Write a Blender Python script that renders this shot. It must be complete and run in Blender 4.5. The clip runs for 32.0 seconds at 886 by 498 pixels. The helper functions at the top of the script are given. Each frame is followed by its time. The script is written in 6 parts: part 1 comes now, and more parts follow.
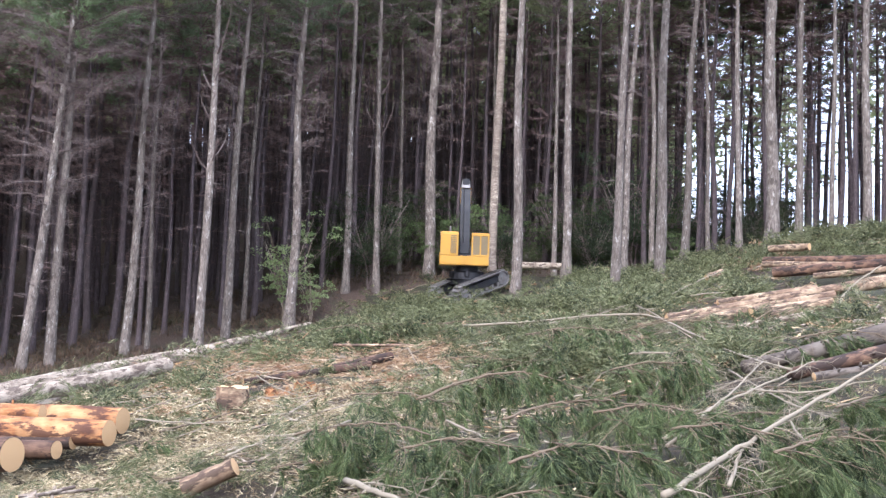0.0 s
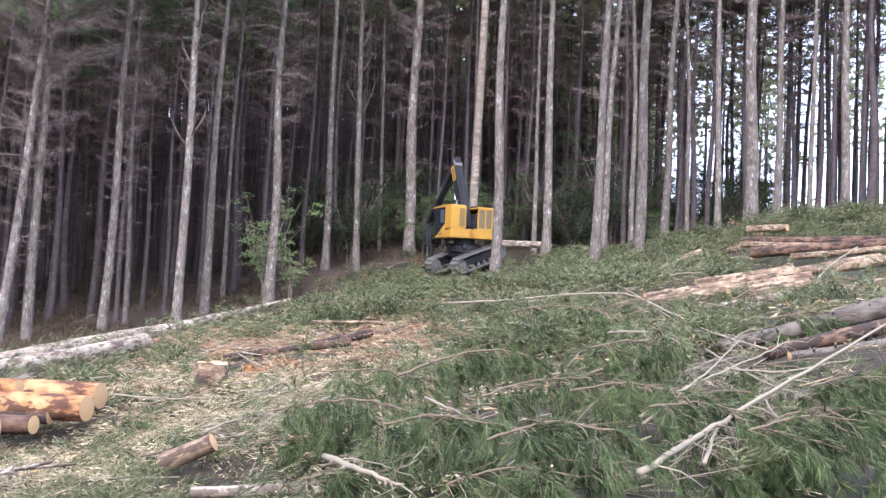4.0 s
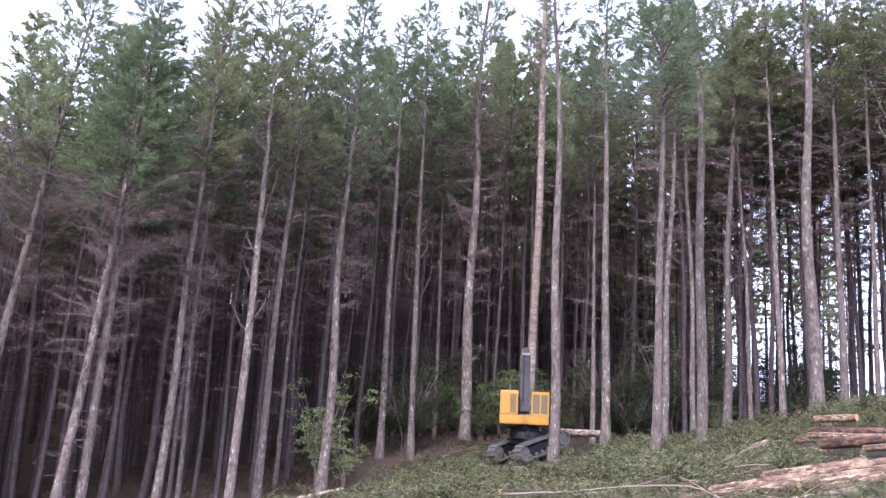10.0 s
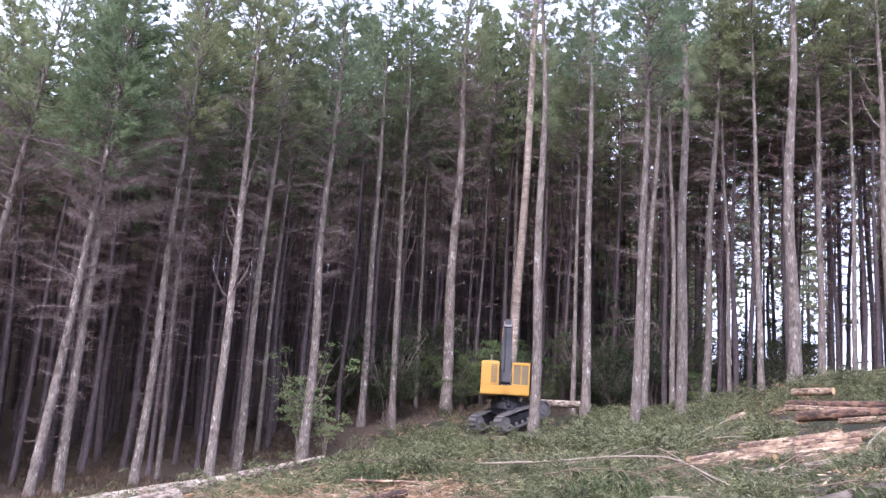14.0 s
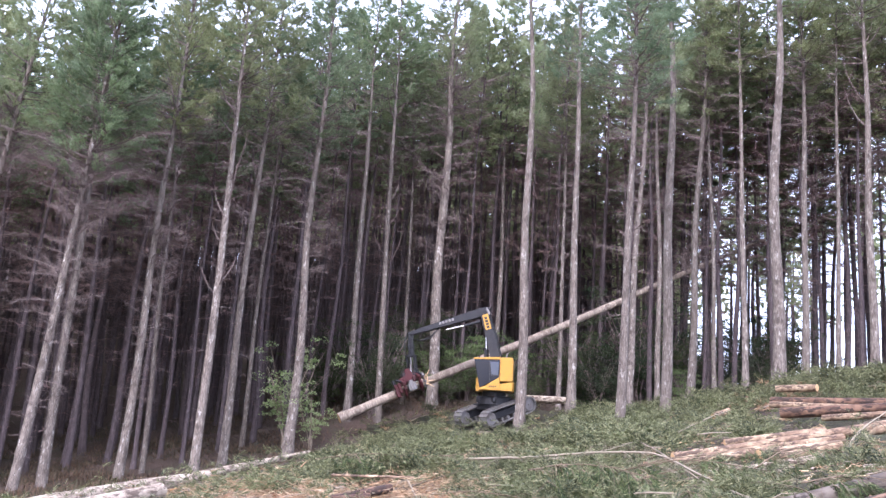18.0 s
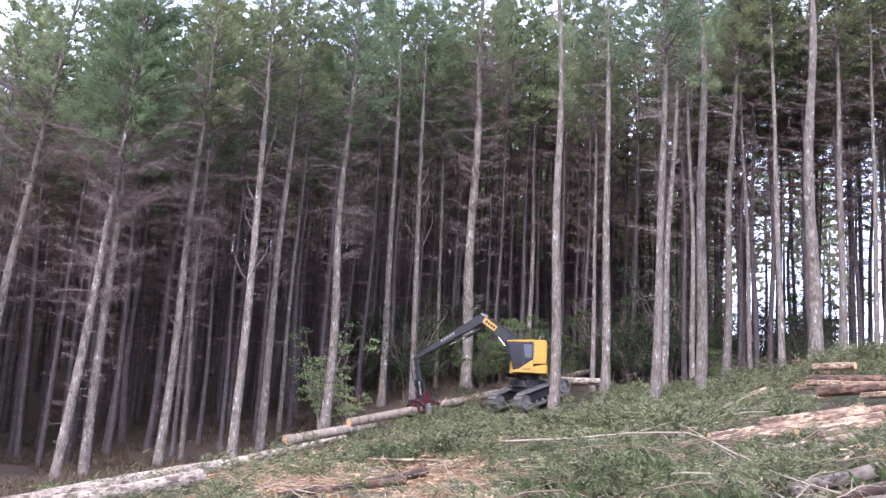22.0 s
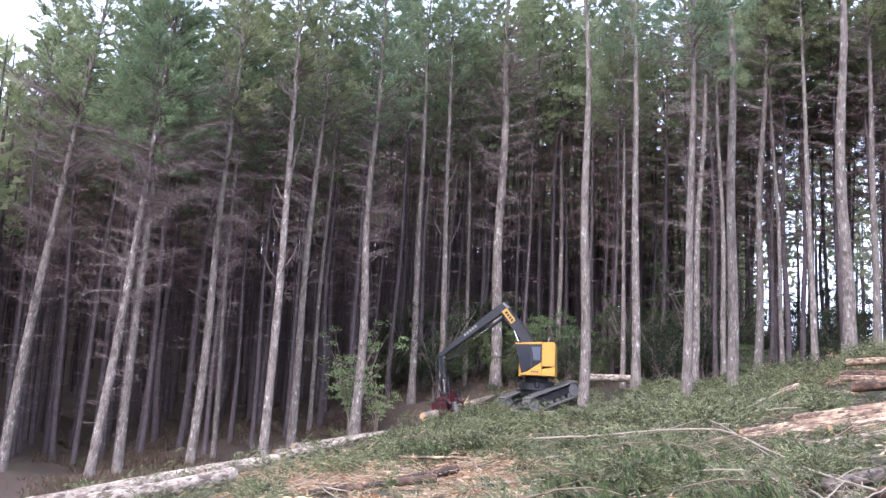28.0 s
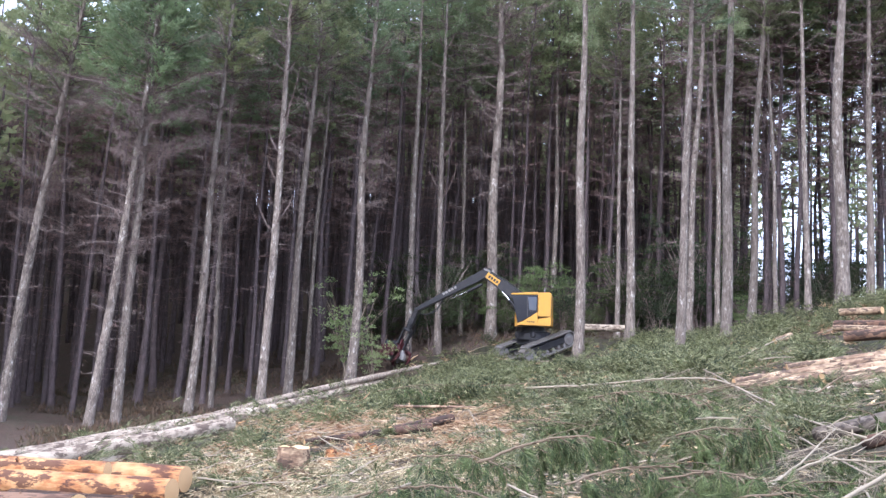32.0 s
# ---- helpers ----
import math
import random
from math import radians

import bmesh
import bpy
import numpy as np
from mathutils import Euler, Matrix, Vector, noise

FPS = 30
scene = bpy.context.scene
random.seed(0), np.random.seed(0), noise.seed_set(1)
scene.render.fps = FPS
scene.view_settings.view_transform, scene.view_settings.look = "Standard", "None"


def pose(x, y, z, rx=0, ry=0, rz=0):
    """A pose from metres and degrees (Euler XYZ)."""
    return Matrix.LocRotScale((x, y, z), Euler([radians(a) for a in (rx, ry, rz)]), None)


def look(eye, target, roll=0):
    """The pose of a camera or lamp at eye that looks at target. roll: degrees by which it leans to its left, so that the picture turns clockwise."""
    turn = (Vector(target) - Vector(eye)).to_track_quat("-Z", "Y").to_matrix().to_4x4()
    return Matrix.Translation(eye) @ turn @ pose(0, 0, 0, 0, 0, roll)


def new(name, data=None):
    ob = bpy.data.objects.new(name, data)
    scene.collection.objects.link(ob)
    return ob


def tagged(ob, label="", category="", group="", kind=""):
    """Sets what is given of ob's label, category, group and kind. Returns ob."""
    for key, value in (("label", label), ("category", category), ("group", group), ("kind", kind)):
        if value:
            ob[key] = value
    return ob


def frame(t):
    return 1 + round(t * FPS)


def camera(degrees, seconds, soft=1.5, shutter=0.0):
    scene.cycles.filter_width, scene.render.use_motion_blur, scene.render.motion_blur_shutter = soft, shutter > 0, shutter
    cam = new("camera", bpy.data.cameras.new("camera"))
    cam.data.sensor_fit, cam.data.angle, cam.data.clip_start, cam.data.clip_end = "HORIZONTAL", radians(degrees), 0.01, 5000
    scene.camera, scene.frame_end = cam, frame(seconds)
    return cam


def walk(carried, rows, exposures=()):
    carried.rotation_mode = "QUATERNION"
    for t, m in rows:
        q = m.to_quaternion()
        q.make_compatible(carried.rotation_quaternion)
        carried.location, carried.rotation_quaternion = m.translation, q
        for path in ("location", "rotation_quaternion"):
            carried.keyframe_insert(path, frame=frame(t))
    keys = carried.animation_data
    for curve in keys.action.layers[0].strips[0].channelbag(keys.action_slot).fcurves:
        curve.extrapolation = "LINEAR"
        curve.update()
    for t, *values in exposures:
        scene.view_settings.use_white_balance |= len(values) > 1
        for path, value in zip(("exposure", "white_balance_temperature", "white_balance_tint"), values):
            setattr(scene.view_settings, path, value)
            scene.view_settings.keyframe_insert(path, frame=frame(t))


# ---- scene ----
EYE = 1.65
cam = camera(49.0, 32.0, soft=1.4)
walk(cam, [
    (0.0, pose(0, 0, EYE, 93.35, -1.86, -0.05)),
    (0.5, pose(0, 0, EYE, 92.36, -2.28, -0.41)),
    (1.0, pose(0, 0, EYE, 92.18, -2.55, -1.41)),
    (1.5, pose(0, 0, EYE, 92.01, -2.43, -1.57)),
    (2.0, pose(0, 0, EYE, 92.03, -2.45, -1.39)),
    (2.5, pose(0, 0, EYE, 92.03, -2.52, -1.32)),
    (4.5, pose(0, 0, EYE, 92.13, -2.12, -1.06)),
    (5.0, pose(0, 0, EYE, 94.51, -1.90, 1.25)),
    (5.5, pose(0, 0, EYE, 96.02, -1.97, 2.00)),
    (6.0, pose(0, 0, EYE, 95.82, -1.99, 1.89)),
    (6.5, pose(0, 0, EYE, 102.50, -2.69, 1.49)),
    (7.0, pose(0, 0, EYE, 104.73, -2.89, 1.41)),
    (7.5, pose(0, 0, EYE, 103.88, -2.87, 2.06)),
    (8.0, pose(0, 0, EYE, 103.56, -2.73, 2.26)),
    (8.5, pose(0, 0, EYE, 103.23, -2.58, 2.14)),
    (9.0, pose(0, 0, EYE, 102.94, -2.81, 1.82)),
    (9.5, pose(0, 0, EYE, 102.84, -2.84, 1.76)),
    (10.0, pose(0, 0, EYE, 102.88, -2.89, 2.00)),
    (10.5, pose(0, 0, EYE, 102.83, -2.78, 1.82)),
    (11.0, pose(0, 0, EYE, 102.74, -2.69, 1.64)),
    (11.5, pose(0, 0, EYE, 102.60, -2.83, 1.71)),
    (12.0, pose(0, 0, EYE, 102.22, -2.90, 1.45)),
    (12.5, pose(0, 0, EYE, 101.87, -3.09, 1.03)),
    (13.0, pose(0, 0, EYE, 101.74, -3.21, 0.92)),
    (13.5, pose(0, 0, EYE, 101.50, -3.19, 0.89)),
    (14.0, pose(0, 0, EYE, 101.20, -3.37, 0.89)),
    (14.5, pose(0, 0, EYE, 101.25, -3.32, 0.55)),
    (15.0, pose(0, 0, EYE, 101.28, -3.31, 0.25)),
    (15.5, pose(0, 0, EYE, 101.32, -3.47, 0.06)),
    (17.5, pose(0, 0, EYE, 101.19, -3.49, -0.00)),
    (18.0, pose(0, 0, EYE, 100.98, -3.53, 0.06)),
    (18.5, pose(0, 0, EYE, 100.45, -3.56, 0.43)),
    (19.0, pose(0, 0, EYE, 100.33, -3.47, 0.64)),
    (19.5, pose(0, 0, EYE, 100.44, -3.26, 0.51)),
    (20.0, pose(0, 0, EYE, 100.26, -3.13, 0.68)),
    (20.5, pose(0, 0, EYE, 100.03, -3.19, 1.09)),
    (21.0, pose(0, 0, EYE, 99.92, -3.21, 1.63)),
    (21.5, pose(0, 0, EYE, 100.05, -2.97, 1.81)),
    (22.0, pose(0, 0, EYE, 99.91, -2.80, 2.08)),
    (22.5, pose(0, 0, EYE, 99.68, -2.80, 2.42)),
    (23.0, pose(0, 0, EYE, 99.89, -2.74, 2.54)),
    (23.5, pose(0, 0, EYE, 100.00, -2.72, 2.59)),
    (24.0, pose(0, 0, EYE, 99.96, -2.67, 2.64)),
    (24.5, pose(0, 0, EYE, 99.55, -2.71, 3.05)),
    (25.0, pose(0, 0, EYE, 99.57, -2.73, 3.00)),
    (25.5, pose(0, 0, EYE, 99.75, -2.70, 2.75)),
    (27.5, pose(0, 0, EYE, 99.79, -2.57, 3.32)),
    (28.0, pose(0, 0, EYE, 99.69, -2.54, 3.81)),
    (28.5, pose(0, 0, EYE, 99.24, -2.71, 3.99)),
    (29.0, pose(0, 0, EYE, 99.12, -2.79, 3.68)),
    (29.5, pose(0, 0, EYE, 99.13, -2.77, 3.40)),
    (30.0, pose(0, 0, EYE, 98.46, -2.56, 3.15)),
    (30.5, pose(0, 0, EYE, 97.42, -2.60, 3.34)),
    (31.0, pose(0, 0, EYE, 97.00, -2.63, 3.39)),
    (31.5, pose(0, 0, EYE, 97.33, -2.60, 2.90)),
    (32.0, pose(0, 0, EYE, 96.81, -2.43, 3.55)),
], [(0, 1.00, 5420, 17), (5.5, 1.10, 5380, 19), (6.5, 0.98, 5440, 27), (9, 0.87, 5450, 31), (13, 0.90, 5450, 30), (15.5, 1.09, 5430, 26), (18, 1.16, 5420, 25), (20, 1.14, 5410, 25), (25, 1.14, 5370, 25), (28, 1.12, 5340, 22), (32, 1.06, 5320, 18)])

# ---- daylight: an overcast sky with a weak, wide sun ----
SUN_UP, SUN_AZ = 44.0, 200.0
world = bpy.data.worlds.new("overcast_sky")
scene.world = world
world.use_nodes = True
wn, wl = world.node_tree.nodes, world.node_tree.links
wn.clear()
w_out = wn.new("ShaderNodeOutputWorld")
w_sky = wn.new("ShaderNodeTexSky")
w_sky.sky_type, w_sky.sun_disc = "NISHITA", False
w_sky.sun_elevation, w_sky.sun_rotation = radians(SUN_UP), radians(SUN_AZ)
w_sky.dust_density, w_sky.air_density = 4.0, 1.0
w_bg = wn.new("ShaderNodeBackground")
w_bg.inputs["Strength"].default_value = 0.12
w_cloud = wn.new("ShaderNodeBackground")
w_cloud.inputs["Color"].default_value = (0.94, 0.96, 1.0, 1)
w_cloud.inputs["Strength"].default_value = 1.22
w_add = wn.new("ShaderNodeAddShader")
wl.new(w_sky.outputs["Color"], w_bg.inputs["Color"])
wl.new(w_bg.outputs["Background"], w_add.inputs[0])
wl.new(w_cloud.outputs["Background"], w_add.inputs[1])
wl.new(w_add.outputs["Shader"], w_out.inputs["Surface"])
sun = new("sun", bpy.data.lights.new("sun", "SUN"))
sun.data.energy, sun.data.angle, sun.data.color = 1.5, radians(12), (1.0, 0.96, 0.9)
sun.matrix_world = look((0, 0, 60), (-30 * math.sin(radians(SUN_AZ)), -30 * math.cos(radians(SUN_AZ)), 60 - 30 * math.tan(radians(SUN_UP))))


# ---- materials ----
class Mat:
    """A small builder for node materials."""

    def __init__(self, name, rough=0.8, metal=0.0):
        self.m = bpy.data.materials.new(name)
        self.m.use_nodes = True
        self.t = self.m.node_tree
        self.b = self.t.nodes["Principled BSDF"]
        self.b.inputs["Roughness"].default_value = rough
        self.b.inputs["Metallic"].default_value = metal
        self.b.inputs["Specular IOR Level"].default_value = 0.3

    def node(self, kind, **sets):
        n = self.t.nodes.new("ShaderNode" + kind)
        for k, val in sets.items():
            n.inputs[k].default_value = val
        return n

    def link(self, a, b):
        self.t.links.new(a, b)

    def coords(self, space="Object", scale=(1, 1, 1)):
        mp = self.node("Mapping")
        mp.inputs["Scale"].default_value = scale
        if space == "World":
            self.link(self.node("NewGeometry").outputs["Position"], mp.inputs["Vector"])
        else:
            self.link(self.node("TexCoord").outputs[space], mp.inputs["Vector"])
        return mp.outputs["Vector"]

    def noise(self, vec, scale, detail=4.0, rough=0.6):
        n = self.node("TexNoise", Scale=scale, Detail=detail, Roughness=rough)
        self.link(vec, n.inputs["Vector"])
        return n.outputs["Fac"]

    def ramp(self, fac, stops):
        n = self.node("ValToRGB")
        e = n.color_ramp.elements
        while len(e) < len(stops):
            e.new(0.5)
        for el, (p, c) in zip(e, stops):
            el.position, el.color = p, c
        self.link(fac, n.inputs["Fac"])
        return n.outputs["Color"]

    def mix(self, fac, a, b, mode="MIX"):
        n = self.t.nodes.new("ShaderNodeMix")
        n.data_type, n.blend_type = "RGBA", mode
        for sock, val in ((n.inputs["Factor"], fac), (n.inputs["A"], a), (n.inputs["B"], b)):
            if isinstance(val, bpy.types.NodeSocket):
                self.link(val, sock)
            else:
                sock.default_value = val
        return n.outputs["Result"]

    def colour(self, c):
        if isinstance(c, bpy.types.NodeSocket):
            self.link(c, self.b.inputs["Base Color"])
        else:
            self.b.inputs["Base Color"].default_value = c
        return self

    def bump(self, fac, strength=0.4, dist=0.02):
        n = self.node("Bump", Strength=strength, Distance=dist)
        self.link(fac, n.inputs["Height"])
        self.link(n.outputs["Normal"], self.b.inputs["Normal"])
        return self

    def island(self):
        return self.node("NewGeometry").outputs["Random Per Island"]

    def each(self):
        return self.node("ObjectInfo").outputs["Random"]


def bark(name, dark, mid, light, patch):
    m = Mat(name, 0.92)
    v = m.coords("Object", (1, 1, 0.22))
    furrow = m.noise(v, 14, 6, 0.7)
    fleck = m.noise(m.coords("Object", (1, 1, 0.45)), 4.0, 6, 0.75)
    big = m.noise(m.coords("Object"), 0.5, 3)
    c = m.ramp(furrow, [(0.32, dark), (0.5, mid), (0.68, light)])
    c = m.mix(m.ramp(fleck, [(0.56, (0, 0, 0, 1)), (0.66, (1, 1, 1, 1))]), c, patch)
    blot = m.noise(m.coords("Object", (1, 1, 0.5)), 2.3, 5, 0.7)
    c = m.mix(m.ramp(blot, [(0.5, (0, 0, 0, 1)), (0.62, (0.75, 0.75, 0.75, 1))]), c, dark)
    c = m.mix(m.ramp(big, [(0.4, (0, 0, 0, 1)), (0.75, (0.45, 0.45, 0.45, 1))]), c, mid)
    hue = m.mix(m.ramp(m.each(), [(0, (0, 0, 0, 1)), (1, (0.4, 0.4, 0.4, 1))]), c, dark)
    return m.colour(hue).bump(furrow, 0.8, 0.03).m


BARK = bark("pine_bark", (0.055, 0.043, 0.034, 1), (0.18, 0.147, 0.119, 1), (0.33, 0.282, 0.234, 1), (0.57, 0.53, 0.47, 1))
# Darker copy of BARK: shade inside the plantation is put into the colour.
BARK_IN = bark("pine_bark_painted_shade", (0.050, 0.037, 0.036, 1), (0.098, 0.075, 0.073, 1), (0.145, 0.113, 0.109, 1), (0.18, 0.152, 0.145, 1))


def twig_mat(name, a, b):
    m = Mat(name, 0.9)
    return m.colour(m.mix(m.island(), a, b)).m


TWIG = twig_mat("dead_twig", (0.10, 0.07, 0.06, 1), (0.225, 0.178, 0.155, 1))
# Copy of TWIG for inner pines, pale end dulled to put shade into colour.
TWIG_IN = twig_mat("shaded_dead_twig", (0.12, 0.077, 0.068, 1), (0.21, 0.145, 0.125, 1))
STICK = twig_mat("grey_stick", (0.10, 0.072, 0.048, 1), (0.34, 0.28, 0.205, 1))
DEADWOOD = twig_mat("bleached_deadwood", (0.161, 0.130, 0.086, 1), (0.289, 0.244, 0.172, 1))
BOUGHWOOD = twig_mat("bough_bark", (0.069, 0.047, 0.028, 1), (0.190, 0.143, 0.090, 1))
SPLINTER = twig_mat("fresh_splinter", (0.386, 0.202, 0.083, 1), (0.718, 0.552, 0.331, 1))


def leaf_mat(name, a, b, c, scale=0.35, trans=0.25, few=0.45, tints=()):
    m = Mat(name, 0.62)
    n = m.noise(m.coords("World"), scale, 3)
    base = m.mix(m.ramp(n, [(0.35, (0, 0, 0, 1)), (0.65, (1, 1, 1, 1))]), a, b)
    col = m.mix(m.ramp(m.island(), [(few, (0, 0, 0, 1)), (1, (1, 1, 1, 1))]), base, c)
    if tints:
        col = m.mix(1.0, col, m.ramp(m.each(), [(i / (len(tints) - 1), q) for i, q in enumerate(tints)]), "MULTIPLY")
    m.colour(col)
    tr = m.node("BsdfTranslucent")
    m.link(col, tr.inputs["Color"])
    mx = m.node("MixShader", Fac=trans)
    m.link(m.b.outputs["BSDF"], mx.inputs[1])
    m.link(tr.outputs["BSDF"], mx.inputs[2])
    m.link(mx.outputs["Shader"], m.t.nodes["Material Output"].inputs["Surface"])
    return m.m


# Paler than real needles: haze over the crowns is put into the colour.
NEEDLE = leaf_mat("pine_needle", (0.14, 0.168, 0.095, 1), (0.29, 0.322, 0.19, 1), (0.33, 0.335, 0.225, 1), 0.75, 0.6, 0.55,
                  ((0.85, 1.0, 0.86, 1), (1.12, 1.08, 0.86, 1), (0.78, 0.92, 0.88, 1), (1.1, 1.14, 0.98, 1), (0.95, 0.95, 0.8, 1)))
# Wide dark-to-light tones imitate lit blades and shadowed gaps in the heaps.
SLASH_GREEN = leaf_mat("cut_pine_needle", (0.020, 0.029, 0.012, 1), (0.115, 0.126, 0.05, 1), (0.265, 0.258, 0.13, 1), 0.8)
# Dark noise patches and pale blades put the boughs' self-shading into the colour.
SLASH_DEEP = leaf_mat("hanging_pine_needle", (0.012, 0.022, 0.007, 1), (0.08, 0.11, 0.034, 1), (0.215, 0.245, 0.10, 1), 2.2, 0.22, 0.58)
SLASH_STRAW = leaf_mat("dry_needle_straw", (0.222, 0.106, 0.055, 1), (0.315, 0.213, 0.111, 1), (0.442, 0.340, 0.204, 1), 0.45, 0.1)
SLASH_TAN = leaf_mat("dry_tan_litter", (0.14, 0.096, 0.048, 1), (0.35, 0.275, 0.15, 1), (0.62, 0.52, 0.32, 1), 1.4, 0.1)
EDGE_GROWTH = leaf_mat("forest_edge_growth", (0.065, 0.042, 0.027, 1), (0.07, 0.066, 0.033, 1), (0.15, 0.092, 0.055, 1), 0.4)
SHRUB_LEAF = leaf_mat("shrub_leaf", (0.024, 0.032, 0.017, 1), (0.056, 0.074, 0.031, 1), (0.088, 0.104, 0.05, 1), 0.3, 0.3, 0.5,
                      ((0.8, 0.95, 0.9, 1), (1.15, 1.0, 0.8, 1), (0.7, 0.8, 0.75, 1), (1.2, 1.2, 0.9, 1), (1.1, 0.85, 0.7, 1)))
FRESH_LEAF = leaf_mat("fresh_leaf", (0.065, 0.095, 0.036, 1), (0.14, 0.19, 0.066, 1), (0.21, 0.26, 0.105, 1), 0.5, 0.35)
SAPLING_LEAF = leaf_mat("sapling_leaf", (0.18, 0.25, 0.09, 1), (0.28, 0.35, 0.14, 1), (0.40, 0.45, 0.24, 1), 0.8, 0.4)


def ground_mat():
    m = Mat("cutover_soil", 0.97)
    v = m.coords("World")
    a, f, g = m.noise(v, 0.16, 4), m.noise(v, 3.0, 6, 0.7), m.noise(v, 19, 5, 0.7)
    # Dark brown soil, deepened further so gaps between branches look shadowed.
    litter = m.ramp(f, [(0.3, (0.025, 0.018, 0.013, 1)), (0.5, (0.05, 0.034, 0.021, 1)), (0.75, (0.115, 0.08, 0.048, 1))])
    mossy = m.ramp(g, [(0.3, (0.018, 0.02, 0.011, 1)), (0.7, (0.05, 0.055, 0.028, 1))])
    c = m.mix(m.ramp(a, [(0.42, (0, 0, 0, 1)), (0.6, (0.8, 0.8, 0.8, 1))]), litter, mossy)
    return m.colour(c).bump(g, 0.9, 0.06).m


GROUND = ground_mat()


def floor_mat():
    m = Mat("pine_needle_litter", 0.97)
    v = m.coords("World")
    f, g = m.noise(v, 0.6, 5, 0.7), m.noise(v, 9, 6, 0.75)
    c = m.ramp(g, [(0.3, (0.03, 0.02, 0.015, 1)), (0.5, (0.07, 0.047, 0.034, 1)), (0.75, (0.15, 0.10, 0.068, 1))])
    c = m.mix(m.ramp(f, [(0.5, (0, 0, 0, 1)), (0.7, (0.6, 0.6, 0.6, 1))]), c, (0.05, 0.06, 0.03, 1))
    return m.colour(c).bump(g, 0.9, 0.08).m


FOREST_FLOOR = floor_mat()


def log_mat(name, dark, mid, light, scale=(0.35, 6, 6), flakes=0.5):
    m = Mat(name, 0.8)
    v = m.coords("Object", scale)
    n = m.noise(v, 1.6, 6, 0.7)
    k = m.noise(m.coords("Object"), 1.1, 3)
    c = m.ramp(n, [(0.3, dark), (0.5, mid), (0.7, light)])
    c = m.mix(m.ramp(k, [(0.5, (0, 0, 0, 1)), (0.62, (0.75, 0.75, 0.75, 1))]), c, light)
    q = m.noise(m.coords("Object", (0.8, 2.2, 2.2)), 2.4, 5, 0.65)
    c = m.mix(m.ramp(q, [(flakes, (0, 0, 0, 1)), (flakes + 0.05, (0.9, 0.9, 0.9, 1))]), c, dark)
    return m.colour(c).bump(q, 0.6, 0.03).m


PEELED = log_mat("peeled_orange_log", (0.061, 0.025, 0.015, 1), (0.27, 0.115, 0.04, 1), (0.48, 0.275, 0.12, 1), (1.3, 5, 5), 0.495)
PALE_LOG = log_mat("pale_scraped_stem", (0.085, 0.058, 0.042, 1), (0.27, 0.213, 0.155, 1), (0.47, 0.395, 0.295, 1), (2.2, 6, 6), 0.515)
TAN_LOG = log_mat("tan_barked_log", (0.05, 0.03, 0.02, 1), (0.18, 0.115, 0.07, 1), (0.44, 0.325, 0.2, 1), (1.2, 5, 5), 0.53)
GREY_LOG = log_mat("grey_barked_log", (0.03, 0.022, 0.016, 1), (0.082, 0.063, 0.046, 1), (0.165, 0.137, 0.108, 1), (1.6, 6, 6), 0.58)
DARK_LOG = log_mat("dark_barked_log", (0.024, 0.015, 0.011, 1), (0.085, 0.045, 0.027, 1), (0.19, 0.112, 0.068, 1), (1.2, 5, 5))


def end_mat():
    m = Mat("sawn_log_end", 0.75)
    w = m.node("TexWave", Scale=14.0, Distortion=1.5, Detail=2.0)
    w.wave_type, w.rings_direction = "RINGS", "X"
    m.link(m.coords("Object"), w.inputs["Vector"])
    c = m.ramp(w.outputs["Fac"], [(0.1, (0.47, 0.29, 0.13, 1)), (0.9, (0.55, 0.37, 0.18, 1))])
    return m.colour(m.mix(m.noise(m.coords("Object"), 3, 4), c, (0.50, 0.32, 0.16, 1))).m


LOG_END = end_mat()
PALE_BARK = bark("pale_stem_bark", (0.11, 0.08, 0.06, 1), (0.28, 0.225, 0.172, 1), (0.46, 0.395, 0.31, 1), (0.66, 0.57, 0.43, 1))


def paint(name, col, rough, dirt, metal=0.0, amount=0.5):
    m = Mat(name, rough, metal)
    n = m.noise(m.coords("Object"), 2.2, 6, 0.7)
    f = m.noise(m.coords("Object"), 30, 3)
    c = m.mix(m.ramp(n, [(0.45, (0, 0, 0, 1)), (0.75, (amount, amount, amount, 1))]), col, dirt)
    return m.colour(c).bump(f, 0.12, 0.004).m


YELLOW = paint("yellow_machine_paint", (0.436, 0.234, 0.033, 1), 0.45, (0.265, 0.166, 0.059, 1), 0, 0.4)
BLACK = paint("black_boom_paint", (0.018, 0.018, 0.02, 1), 0.5, (0.052, 0.047, 0.042, 1))
STEEL = paint("worn_track_steel", (0.20, 0.19, 0.18, 1), 0.45, (0.15, 0.12, 0.095, 1), 0.4, 0.9)
CHROME = paint("chromed_rod", (0.75, 0.75, 0.75, 1), 0.2, (0.5, 0.5, 0.5, 1), 1.0)
RED = paint("dirty_red_head_paint", (0.06, 0.012, 0.013, 1), 0.6, (0.027, 0.018, 0.016, 1), 0, 0.9)
# Lighter blue-grey base colour stands in for a reflection on the pane.
PANE = paint("side_pane_glass", (0.07, 0.08, 0.10, 1), 0.08, (0.10, 0.10, 0.10, 1))
GLASS = paint("dark_cab_glass", (0.016, 0.017, 0.022, 1), 0.12, (0.03, 0.03, 0.03, 1))
MESHGUARD = paint("window_guard_mesh", (0.16, 0.12, 0.06, 1), 0.6, (0.09, 0.08, 0.06, 1))
RUBBER = paint("black_hose_rubber", (0.02, 0.02, 0.02, 1), 0.6, (0.05, 0.045, 0.04, 1))


